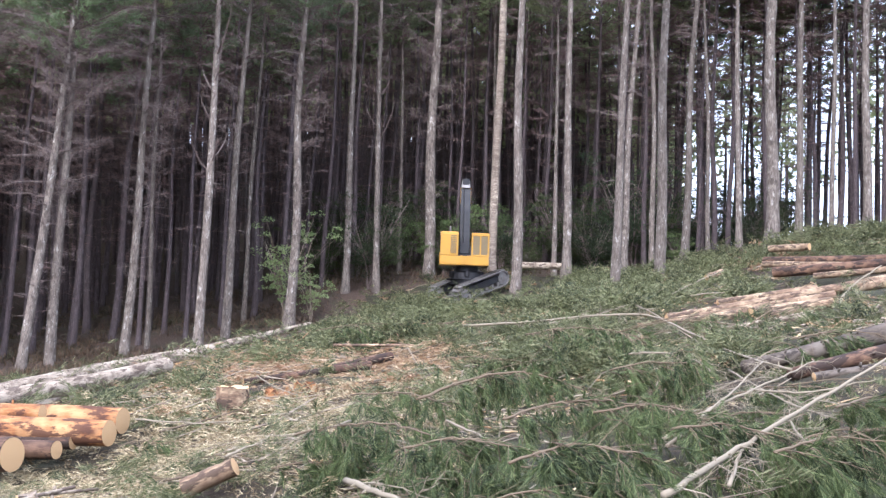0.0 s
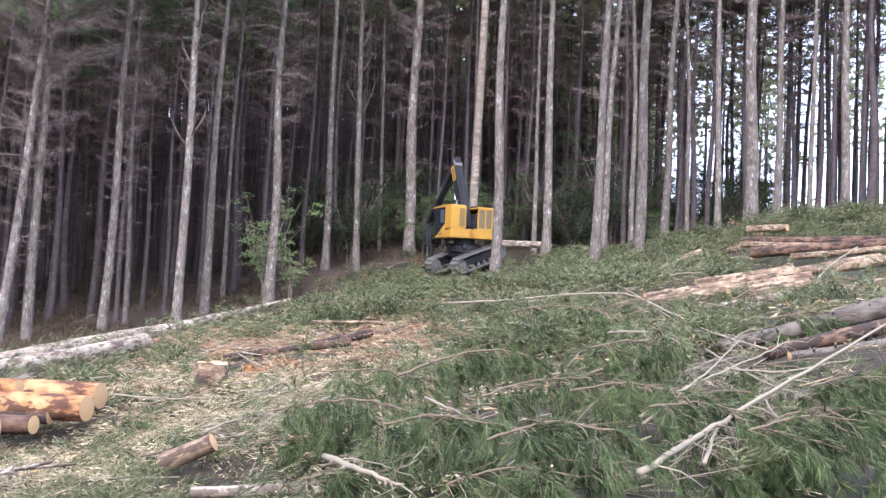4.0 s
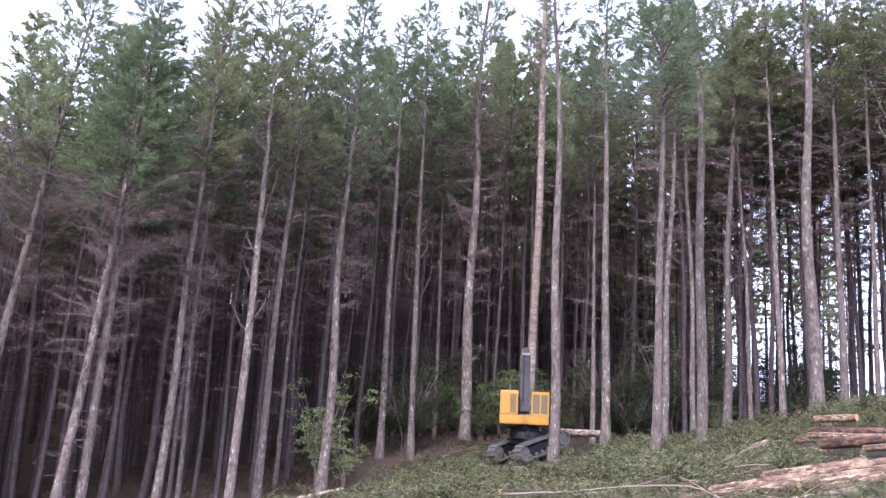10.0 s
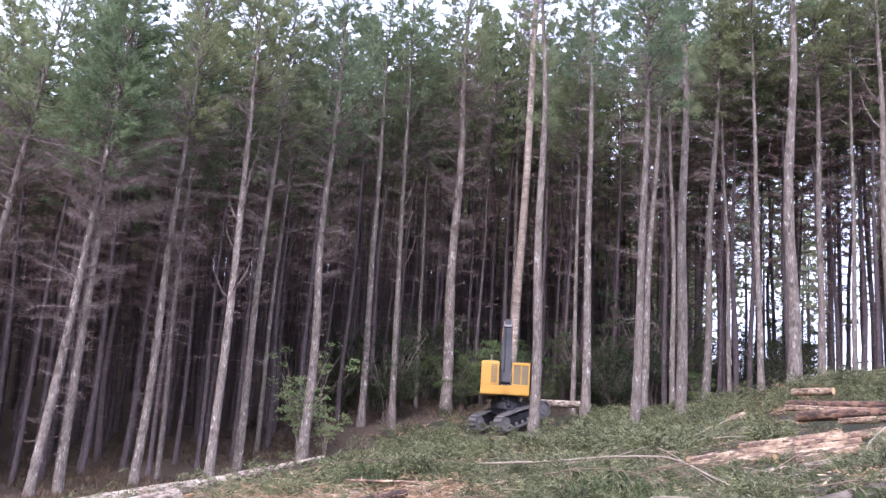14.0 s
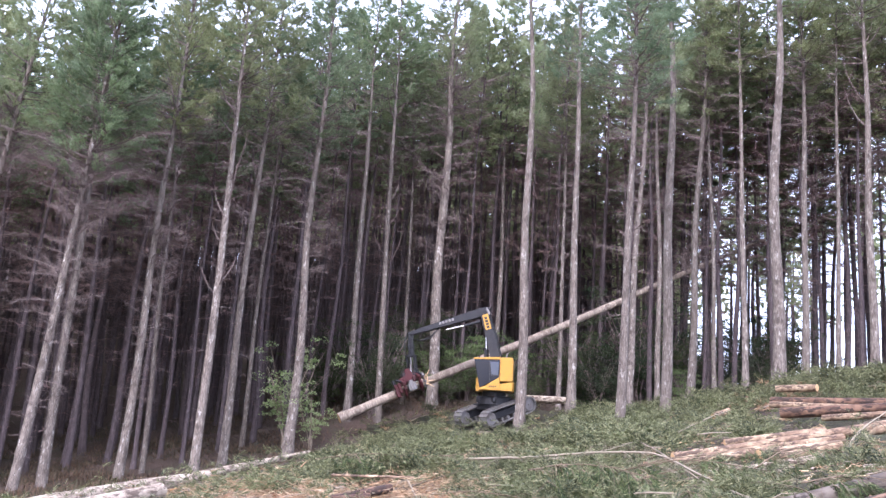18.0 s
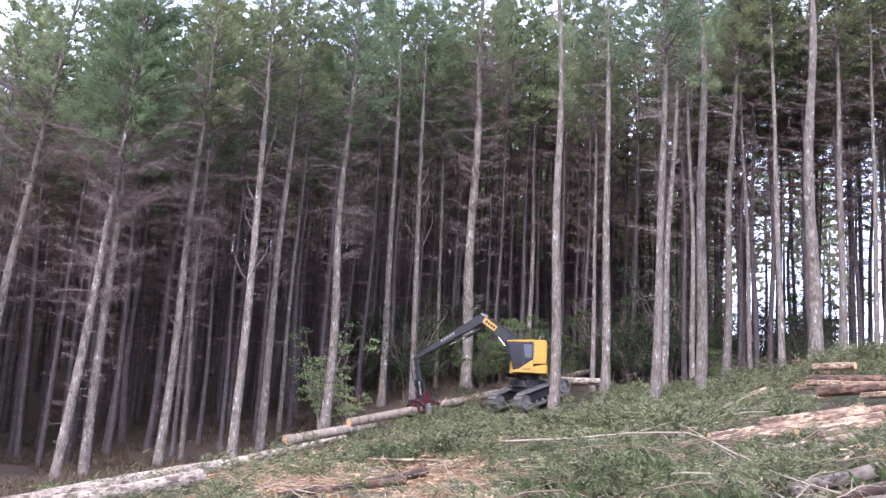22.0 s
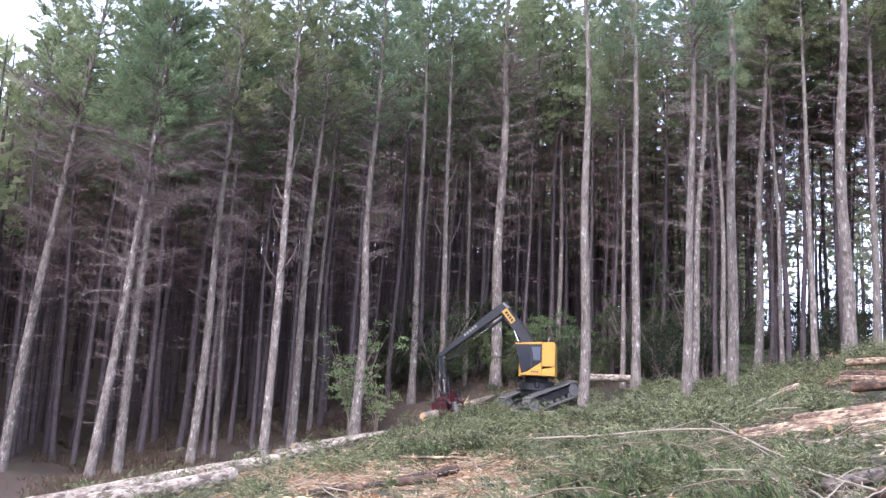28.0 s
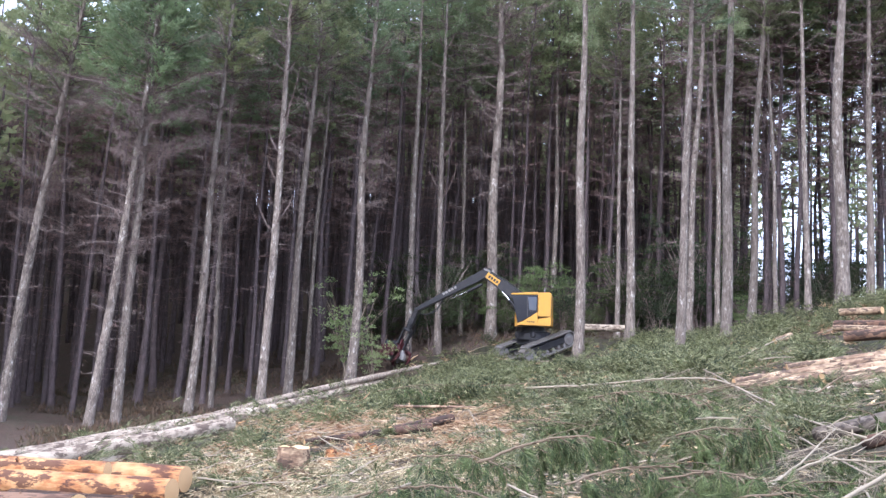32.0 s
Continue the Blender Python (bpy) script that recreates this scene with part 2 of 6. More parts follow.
# ---- mesh helpers ----
rng = np.random.default_rng(7)


class Soup:
    """Collects vertices and faces, then becomes one mesh."""

    def __init__(self):
        self.v, self.f, self.n = [], [], 0

    def add(self, v, f):
        v = np.asarray(v, float)
        self.v.append(v)
        self.f += [tuple(int(i) + self.n for i in face) for face in f]
        self.n += len(v)
        return self

    def tris(self, v):
        """v: (k, 3, 3) loose triangles."""
        k = len(v)
        self.v.append(np.asarray(v).reshape(-1, 3))
        self.f += (np.arange(k * 3).reshape(-1, 3) + self.n).tolist()
        self.n += k * 3
        return self

    def tube(self, pts, rad, sides=6, cap=False):
        pts = np.asarray(pts, float)
        rad = np.broadcast_to(np.asarray(rad, float), (len(pts),))
        t = np.gradient(pts, axis=0)
        t /= np.linalg.norm(t, axis=1)[:, None] + 1e-9
        ref = np.array([0.0, 0, 1]) if abs(t[:, 2]).mean() < 0.8 else np.array([1.0, 0, 0])
        a = np.cross(t, ref)
        a /= np.linalg.norm(a, axis=1)[:, None] + 1e-9
        b = np.cross(t, a)
        ang = np.arange(sides) * 2 * np.pi / sides
        ring = np.cos(ang)[None, :, None] * a[:, None] + np.sin(ang)[None, :, None] * b[:, None]
        v = (pts[:, None] + ring * rad[:, None, None]).reshape(-1, 3)
        f = []
        for i in range(len(pts) - 1):
            for j in range(sides):
                k = (j + 1) % sides
                f.append((i * sides + j, i * sides + k, (i + 1) * sides + k, (i + 1) * sides + j))
        if cap:
            f += [tuple(range(sides - 1, -1, -1)), tuple((len(pts) - 1) * sides + j for j in range(sides))]
        return self.add(v, f)

    def mesh(self, name, mat, smooth=False):
        me = bpy.data.meshes.new(name)
        v = np.concatenate(self.v) if self.v else np.zeros((0, 3))
        me.from_pydata(v.tolist(), [], self.f)
        me.materials.append(mat)
        if smooth:
            me.shade_smooth()
        return me


def blades(o, d, length, width, spread=None):
    """Thin leaf triangles from points o along d."""
    k = len(o)
    d = d / (np.linalg.norm(d, axis=1)[:, None] + 1e-9)
    s = np.cross(d, rng.normal(size=(k, 3)))
    s /= np.linalg.norm(s, axis=1)[:, None] + 1e-9
    length, width = np.broadcast_to(length, (k,))[:, None], np.broadcast_to(width, (k,))[:, None]
    return np.stack([o - s * width / 2, o + s * width / 2, o + d * length], 1)


def part(name, me, parent, label="", m=None):
    ob = new(name, me)
    ob.parent = parent
    if m is not None:
        ob.matrix_basis = m
    if label:
        ob["label"] = label
    return ob


# ---- the lie of the land: heights under the eye, by bearing and distance ----
BEARING = np.array([-180, -60, -40, -24, -12, -6, 0, 10, 20, 40, 60, 180.0])
REACH = np.array([0, 6, 12, 20, 30, 40, 50, 56, 62, 68, 76, 100, 160, 400.0])
SLOPE = {
    -180: "-1.65 -1.7 -1.7 -1.5 -1.1 -0.6 0.2 0.8 1.4 1.8 2 2.5 6 35",
    -60: "-1.65 -2.1 -2.9 -3.6 -4.3 -4.7 -4.7 -4.6 -4.5 -4.3 -4 -2 10 80",
    -40: "-1.65 -2.1 -2.8 -3.4 -4.0 -4.3 -4.3 -4.2 -4.0 -3.8 -3.4 -1.5 12 80",
    -24: "-1.65 -2 -2.45 -2.8 -3.3 -3.7 -3.95 -4.0 -3.9 -3.7 -3.3 0 14 70",
    -12: "-1.65 -1.8 -1.9 -2 -2.15 -2.4 -2.6 -2.6 -2.2 -1.4 -0.4 3 14 60",
    -6: "-1.65 -1.7 -1.8 -1.85 -1.8 -1.6 -1.45 -1.35 -0.75 0.8 2.4 5.5 13 54",
    0: "-1.65 -1.6 -1.7 -1.6 -1.35 -0.95 -0.6 -0.3 0.35 1.8 3.6 6.5 12 46",
    10: "-1.65 -1.5 -1.45 -1.15 -0.6 0.15 0.85 1.25 1.7 2.3 2.8 2.3 0 -6",
    20: "-1.65 -1.4 -1.1 -0.5 0.1 0.95 2.4 3.55 4.55 5.0 5.2 4 -2 -12",
    40: "-1.65 -1.3 -0.7 0.3 1.5 2.9 4.6 5.7 6.8 7.4 7.6 6.5 0 -12",
    60: "-1.65 -1.2 -0.4 0.8 2.2 3.6 5.2 6.2 7.2 7.8 8 7 2 -10",
    180: "-1.65 -1.7 -1.7 -1.5 -1.1 -0.6 0.2 0.8 1.4 1.8 2 2.5 6 35",
}
HILL = np.array([[float(q) for q in SLOPE[int(b)].split()] for b in BEARING]) + EYE


def height(x, y):
    """Ground height at x, y (arrays)."""
    x, y = np.asarray(x, float), np.asarray(y, float)
    out = 0
    for ox, oy, w in ((0, 0, 0.4), (1.2, 0, 0.15), (-1.2, 0, 0.15), (0, 2, 0.15), (0, -2, 0.15)):
        px, py = x + ox, y + oy
        d = np.clip(np.hypot(px, py), 0, 399)
        az = np.clip(np.degrees(np.arctan2(px, py)), -179.99, 179.99)
        i = np.clip(np.searchsorted(REACH, d, side="right") - 1, 0, len(REACH) - 2)
        j = np.clip(np.searchsorted(BEARING, az, side="right") - 1, 0, len(BEARING) - 2)
        u = (d - REACH[i]) / (REACH[i + 1] - REACH[i])
        s = (az - BEARING[j]) / (BEARING[j + 1] - BEARING[j])
        h = (HILL[j, i] * (1 - u) + HILL[j, i + 1] * u) * (1 - s) + (HILL[j + 1, i] * (1 - u) + HILL[j + 1, i + 1] * u) * s
        out = out + w * h
    return out - skid(x, y) + 0.16 * np.clip((np.hypot(x, y) - 4) / 8, 0, 1) * np.sin(x * 0.62 + 1.9 * np.sin(y * 0.27 + 1)) * np.sin(y * 0.51 + 1.5 * np.sin(x * 0.33)) + 0.10 * np.sin(x * 0.9 + 1.3 * np.sin(y * 0.4)) * np.cos(y * 0.7 + 0.6) + 0.05 * np.sin(x * 2.3 + y * 1.7)


def skid(x, y):
    """Hollow of the trail down which stems are dragged."""
    dx, dy = 11.5, 14.7
    k = np.clip(((x + 15.5) * dx + (y - 49.5) * dy) / (dx * dx + dy * dy), 0, 1)
    return 0.65 * np.exp(-((x + 15.5 - k * dx) ** 2 + (y - 49.5 - k * dy) ** 2) / 2.2)


def hz(x, y):
    return float(height(np.array([x]), np.array([y]))[0])


def cleared(x, y):
    """Where the slope is cut over: up to the felling edge."""
    az, d = np.degrees(np.arctan2(x, y)), np.hypot(x, y)
    rim = np.interp(az, [-40, -31, -20.5, -13.4, -10, -7.5, -5, 3, 12, 20, 40], [24, 27.5, 35.5, 44, 52, 59, 66, 69, 66, 65, 64])
    return d < rim


def build_ground():
    az = np.radians(np.linspace(-180, 180, 241))
    d = np.concatenate([np.linspace(0.0, 20, 60), np.linspace(20.5, 80, 110), np.geomspace(82, 3000, 30)])
    A, D = np.meshgrid(az, d)
    X, Y = D * np.sin(A), D * np.cos(A)
    Zg = height(X, Y)
    v = np.stack([X, Y, Zg], -1).reshape(-1, 3)
    n = len(az)
    i, j = np.meshgrid(np.arange(len(d) - 1), np.arange(n - 1), indexing="ij")
    a = (i * n + j).ravel()
    f = np.stack([a, a + n, a + n + 1, a + 1], 1).tolist()
    me = bpy.data.meshes.new("ground")
    me.from_pydata(v.tolist(), [], f)
    me.materials.append(GROUND)
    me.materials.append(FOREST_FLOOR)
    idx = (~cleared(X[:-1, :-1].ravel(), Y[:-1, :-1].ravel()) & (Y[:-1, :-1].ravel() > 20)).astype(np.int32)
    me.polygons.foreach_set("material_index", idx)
    me.shade_smooth()
    tagged(new("ground", me), "uneven brown and green cut-over hillside covered in litter", "ground", kind="structure")


build_ground()


# ---- pines ----
def pine_meshes(seed, H, r0, live, reach, fine, dead, fuzz, dense=1.0, stubs=0.0, green_stubs=0, stout=0):
    """Meshes of one pine: trunk, limbs and needled crown. live: height share at which the green crown begins;
    dead: how long its dead limbs are; fuzz: brown twigs on a metre of them; dense: fullness of the crown; stubs: share of limbs broken short."""
    global rng
    rng = np.random.default_rng(seed)
    sides, rings = (14, 46) if fine else (7, 10)
    hs = np.concatenate([[-1.2, 0, 0.3, 0.9], np.linspace(2, H, rings)])
    ph = rng.uniform(0, 6.28, 4)
    bend = 0.25

    def axis(h):
        h = np.asarray(h, float)
        k = np.clip(h / H, 0, 1)
        return np.stack([bend * k * np.sin(5 * k + ph[0]) + 0.1 * np.sin(13 * k + ph[1]), bend * k * np.sin(4 * k + ph[2]), h], -1)

    rad = r0 * (0.06 + 0.94 * np.clip(1 - np.clip(hs, 0, H) / H, 0, 1) ** 0.85)
    rad = rad * (1 + 0.28 * np.exp(-np.clip(hs, 0, 9) / 0.45))
    if fine:
        rad = rad * (1 + rng.normal(0, 0.035, len(hs)))
    trunk = Soup().tube(axis(hs), rad, sides)
    limbs, crown = Soup(), Soup()
    up_z = np.array([0, 0, 1.0])
    # dead limbs in whorls under the green
    h = 2.5
    while h < H * live + 1.5:
        g = h / (H * live)
        for _ in range(rng.integers(2, 6) if fine else rng.integers(1, 4)):
            a = rng.uniform(0, 6.28)
            L = dead * rng.uniform(0.5, 1.15) * (0.35 + 2.1 * g ** 1.6)
            short = rng.random() < stubs + (0.25 if g < 0.5 else 0)
            if short:
                L *= 0.22
            rise = rng.uniform(-0.05, 0.5)
            out = np.array([math.cos(a), math.sin(a), 0])
            s = np.linspace(0, 1, 5)[:, None]
            p = axis([h + rng.uniform(-0.12, 0.12)])[0] + out * L * s + up_z * (rise * L * s - 0.22 * L * s * s * rng.uniform(-1, 1.2))
            p[1:] += rng.normal(0, 0.03 * L, (4, 3))
            limbs.tube(p, np.array([0.022, 0.017, 0.013, 0.009, 0.004]) * (0.7 + 0.3 * L) * (1.2 if short else 1), 3)
            k = int(L * fuzz * (0.3 + g))
            if k and not short:
                q = rng.integers(0, 4, k)
                f = rng.random((k, 1))
                o = p[q] * (1 - f) + p[q + 1] * f
                dd = out * 0.6 + rng.normal(0, 0.55, (k, 3))
                limbs.tris(blades(o, dd, rng.uniform(0.25, 0.8, k) * (0.5 + 0.2 * L), 0.012 if fine else 0.032))
        h += rng.uniform(0.4, 0.8) if fine else rng.uniform(0.7, 1.3)
    # a few stout broken limbs that point up
    for k in range(stout):
        h = H * rng.uniform(0.26, live)
        a, L = rng.uniform(0, 6.28), rng.uniform(1.2, 2.8)
        out = np.array([math.cos(a), math.sin(a), 0])
        p = axis([h])[0] + out * L * np.array([[0], [0.25], [0.5], [0.6]]) + up_z * L * np.array([[0], [0.2], [0.62], [0.95]])
        limbs.tube(p, [0.05, 0.042, 0.03, 0.012], 5)
    # tufts straight on the trunk below the crown
    for _ in range(green_stubs):
        o = axis([H * rng.uniform(live - 0.2, live)])[0]
        a = rng.uniform(0, 6.28)
        d = np.array([math.cos(a), math.sin(a), 0.4])
        k = 160
        oo = o + d * rng.uniform(0.2, 0.8, (k, 1)) + rng.normal(0, 0.16, (k, 3))
        crown.tris(blades(oo, d + rng.normal(0, 0.6, (k, 3)), rng.uniform(0.14, 0.24, k), 0.04))
    # whorls of live limbs, each a flat spray of bottlebrush shoots
    h = H * live
    step = 0.5 if fine else 0.85
    while h < H - 0.12:
        k = (h / H - live) / (1 - live)
        R = reach * (0.55 + 0.45 * min(1, k / 0.22)) * (1 - k) ** 0.7 + 0.2
        spin = rng.uniform(0, 6.28)
        for q in range(6 if fine else 5):
            if k < 0.25 and rng.random() < 0.3:
                continue
            a = spin + q * 1.05 + rng.normal(0, 0.25)
            L = R * rng.uniform(0.55, 1.15)
            rise = -0.05 + 0.75 * k + rng.uniform(-0.15, 0.15)
            out = np.array([math.cos(a), math.sin(a), 0])
            s = np.linspace(0, 1, 4)[:, None] if fine else np.array([[0.0], [1.0]])
            p = axis([h + rng.uniform(-0.15, 0.15)])[0] + out * L * s + up_z * (rise * L * s + 0.2 * L * s * s)
            limbs.tube(p, np.array([0.03, 0.02, 0.012, 0.005] if fine else [0.035, 0.008]) * (0.5 + 0.3 * L), 3)
            nt = max(4, int(L * (6.0 if fine else 2.5) * dense))
            f = 0.25 + 0.75 * rng.random((nt, 1)) ** 0.5
            side = np.cross(out, up_z)
            w = rng.uniform(-1, 1, (nt, 1))
            o = p[0] * (1 - f) + p[-1] * f + side * w * 0.34 * L * (1.15 - f) + up_z * rng.normal(0, 0.06 * L, (nt, 1))
            d = out * 0.7 + side * w * 0.8 + up_z * rng.uniform(0.1, 0.8, (nt, 1))
            d /= np.linalg.norm(d, axis=1)[:, None]
            nb = 26 if fine else 11
            SL = rng.uniform(0.22, 0.5, (nt, 1)) * (1 if fine else 1.3)
            g = rng.random((nt, nb))
            oo = (o[:, None] + d[:, None] * (SL * g)[..., None]).reshape(-1, 3)
            dd = np.repeat(d, nb, 0) * 0.75 + rng.normal(0, 0.6, (nt * nb, 3))
            crown.tris(blades(oo, dd, rng.uniform(0.15, 0.27, nt * nb) * (1 if fine else 1.7), 0.042 if fine else 0.12))
        h += step * rng.uniform(0.75, 1.25)
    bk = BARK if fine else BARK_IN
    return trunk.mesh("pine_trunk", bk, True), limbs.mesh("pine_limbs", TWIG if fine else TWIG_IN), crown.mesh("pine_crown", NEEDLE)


FINE = [pine_meshes(101, 30, 0.30, 0.61, 3.0, True, 1.35, 46), pine_meshes(102, 30, 0.30, 0.67, 2.7, True, 0.75, 20, 0.85, 0.4),
        pine_meshes(103, 30, 0.30, 0.60, 3.5, True, 1.6, 55, 1.1), pine_meshes(104, 30, 0.30, 0.66, 2.7, True, 1.1, 16, 0.95, 0.25, 0, 9),
        pine_meshes(105, 30, 0.30, 0.62, 3.0, True, 1.2, 40, 1.0, 0.15), pine_meshes(106, 30, 0.30, 0.72, 2.5, True, 0.6, 12, 0.8, 0.6, 14)]
PLAIN = [pine_meshes(201, 28, 0.21, 0.64, 2.4, False, 1.3, 16), pine_meshes(202, 28, 0.19, 0.61, 2.3, False, 1.4, 20),
         pine_meshes(203, 28, 0.23, 0.66, 2.5, False, 1.2, 14, 1.1), pine_meshes(204, 28, 0.20, 0.63, 2.3, False, 1.5, 18)]


def plant(meshes, x, y, scale, wide, lean, turn, label, group, up=None, spread=1.0):
    """One pine: scale in height, wide in thickness; lean in degrees to the right as seen from the landing."""
    base = new("pine_tree")
    az = math.atan2(x, y)
    z = hz(x, y) if up is None else up
    m = Matrix.Translation((x, y, z)) @ Matrix.Rotation(radians(lean), 4, (math.sin(az), math.cos(az), 0)) @ Matrix.Rotation(turn, 4, "Z")
    base.matrix_basis = m @ Matrix.Diagonal((1, 1, scale, 1))
    sc = Matrix.Diagonal((wide, wide, 1, 1))
    part("trunk", meshes[0], base, "", sc)
    sp = Matrix.Diagonal((spread, spread, 1, 1))
    part("branchwork", meshes[1], base, "dead grey-brown lower limbs", sp)["kind"] = "stuff"
    part("crown", meshes[2], base, "dull green needled crown", sp)["kind"] = "stuff"
    return tagged(base, label, "pine tree", group)


EDGE = "pines along the felling edge"


def edge(x, y, r, H, lean, kind, label, up):
    return plant(FINE[kind], x, y, H / 30, r / 0.30, lean, x * 1.7 + kind, label, EDGE, up + EYE - 0.15)


STRAIGHT = "tall straight pine with pinkish grey bark and bare lower trunk"
TWIGGY = "tall pine with brown dead limbs below a green crown"
SLIM = "slim tall pine with grey bark behind the edge"
LEAN = "leaning pine with many brown dead limbs"
LEANP = "leaning pine with brown dead limbs and pale bark"
BROKEN = "tall pine with pale bark and broken grey limbs"
FLAKY = "tall straight pine with pale flaking bark"
THICK = "thick old pine with twiggy trunk and dense crown"
edge(-26.0, 49.5, 0.30, 31, 5.5, 2, TWIGGY, -4.0)
edge(-20.52, 47.78, 0.27, 27, 5.0, 2, LEAN, -4.17)
edge(-19.50, 48.74, 0.27, 30, 1.6, 4, LEANP, -4.03)
edge(-16.95, 52.32, 0.26, 32, 2.3, 0, TWIGGY, -3.50)
edge(-17.28, 57.46, 0.16, 30, -0.5, 4, SLIM, -3.2)
edge(-13.52, 54.34, 0.28, 32.5, 1.0, 3, BROKEN, -2.78)
edge(-12.65, 57.12, 0.26, 31, 1.5, 4, TWIGGY, -2.30)
edge(-12.97, 63.69, 0.17, 30, 1.1, 1, SLIM, -1.40)
edge(-9.29, 59.78, 0.32, 32, 0.7, 0, TWIGGY, -1.21)
edge(-6.73, 67.16, 0.26, 32, 0.2, 1, STRAIGHT, 1.2)
edge(-4.58, 66.84, 0.23, 32.5, -1.2, 3, FLAKY, 1.6)
edge(-3.28, 71.93, 0.17, 29, -1.0, 4, SLIM, 2.48)
edge(-1.18, 70.0, 0.43, 38, 0.8, 2, THICK, 2.3)
edge(3.70, 76.91, 0.22, 30, 0.1, 1, SLIM, 4.4)
edge(4.38, 58.84, 0.33, 36, -0.6, 5, "very tall straight pine with pale pinkish bark", 0.95)
edge(7.9, 69.55, 0.18, 29, -0.5, 4, SLIM, 2.99)
edge(7.89, 62.5, 0.29, 32, -0.3, 1, STRAIGHT, 2.55)
edge(7.92, 44.91, 0.228, 26, 1.0, 4, STRAIGHT, 0.75)
edge(11.95, 64.9, 0.25, 31, 2.0, 1, STRAIGHT, 2.69)
edge(14.28, 66.5, 0.20, 31, -0.8, 1, SLIM, 3.34)
edge(11.52, 52.04, 0.31, 32.2, 0.1, 5, "very tall straight pine with grey scaly bark", 1.75)
edge(15.87, 64.06, 0.27, 32, 1.5, 4, STRAIGHT, 3.9)
edge(17.61, 64.6, 0.16, 28, -1.5, 1, SLIM, 4.1)
edge(18.87, 62.2, 0.21, 31, -0.9, 1, STRAIGHT, 4.5)
edge(19.45, 57.8, 0.39, 35, 0.0, 1, "thick tall pine with scaly grey bark and stubby limbs", 4.7)
edge(22.64, 62.0, 0.25, 31, -0.1, 4, STRAIGHT, 5.3)
edge(24.49, 61.3, 0.17, 30, 0.2, 1, SLIM, 5.4)
edge(25.91, 59.6, 0.28, 33, 0.0, 3, STRAIGHT, 5.9)
edge(29.5, 58.0, 0.28, 33, 0.5, 0, STRAIGHT, 6.3)


def inner_forest():
    """Rows of pines behind the edge, with unseen light-blocking ones off to the left."""
    r = random.Random(5)
    spots = []
    for row in range(44):
        for col in range(-66, 44):
            y = 56 + row * 3.4 + r.uniform(-1.0, 1.0)
            x = col * 2.9 + r.uniform(-0.9, 0.9) + (row % 2) * 1.4
            az, d = math.degrees(math.atan2(x, y)), math.hypot(x, y)
            if not -50 < az < 36:
                continue
            # Left of -32 degrees the rows start nearer: unseen, added to block light.
            near = 40 if az < -32 else 55 if az < -29 else 59 if az < -14 else 63 + (az + 14) * 0.75 if az < 0 else 69 + max(0, 6 - abs(az - 6)) if az < 12 else 67
            if d < near + 1 or d > (205 if az < -14 else 190 if az < 13.6 else 138):
                continue
            if az > 13.6 and r.random() < (0.06 if d < 84 else 0.74):
                continue
            if -1 < x - (y - 62) * 0.05 < 8 and d < 72:
                continue
            spots.append((d, x, y))
    # More unseen pines at the left, added to keep light off the forest.
    for _ in range(110):
        az, d = radians(r.uniform(-58, -35)), r.uniform(48, 76)
        spots.append((d, d * math.sin(az), d * math.cos(az)))
    spots.sort(key=lambda q: (not -29 < math.degrees(math.atan2(q[1], q[2])) < 30, q[0]))
    return spots


SPOTS = inner_forest()
pick = random.Random(9)
for d, x, y in SPOTS[:250]:
    bearing = math.degrees(math.atan2(x, y))
    plant(PLAIN[pick.randrange(4)], x, y, pick.uniform(0.92, 1.16) * (1.12 if -1 < bearing < 12 else 1.0), pick.uniform(0.75, 1.25), pick.gauss(0.6 if x < -4 else 0, 0.9), pick.uniform(0, 6.28),
          "slender shaded pine standing deep in the plantation", "pines inside the plantation", None, 1.55 if bearing > 12 else 1.1)


def far_woods():
    trunk, crown = Soup(), Soup()
    r = np.random.default_rng(3)
    more = [(0, dd * math.sin(aa), dd * math.cos(aa)) for aa, dd in zip(np.radians(r.uniform(-1, 11, 120)), r.uniform(98, 160, 120))]
    for d, x, y in SPOTS[250:] + more:
        z = hz(x, y)
        H = r.uniform(25, 31)
        trunk.tube([(x, y, z - 1), (x + r.normal(0, 0.2), y, z + H * 0.5), (x + r.normal(0, 0.4), y, z + H)], [0.24, 0.17, 0.04], 5)
        k = 80
        h = H * (0.55 + 0.45 * r.random(k))
        R = 2.3 * (1 - (h / H - 0.55) / 0.45) ** 0.7 + 0.3
        a = r.uniform(0, 6.28, k)
        q = R * r.random(k) ** 0.6
        o = np.stack([x + q * np.cos(a), y + q * np.sin(a), z + h], 1)
        crown.tris(blades(o, np.stack([np.cos(a), np.sin(a), 0.5 + 0 * a], 1) + r.normal(0, 0.5, (k, 3)), r.uniform(0.6, 1.3, k), 0.6))
        k = 30
        h = H * r.uniform(0.22, 0.62, k)
        a = r.uniform(0, 6.28, k)
        o = np.stack([x + 0 * h, y + 0 * h, z + h], 1)
        trunk.tris(blades(o, np.stack([np.cos(a), np.sin(a), 0.3 + 0 * a], 1), r.uniform(0.6, 2.2, k), 0.15))
    w = tagged(new("far_woods"), "dense dark pine plantation far behind the edge and unseen light-blocking pines at the left", "woods", kind="stuff")
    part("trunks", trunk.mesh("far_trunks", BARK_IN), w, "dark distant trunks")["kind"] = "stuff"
    part("crowns", crown.mesh("far_crowns", NEEDLE), w, "dull green distant crowns")["kind"] = "stuff"


far_woods()


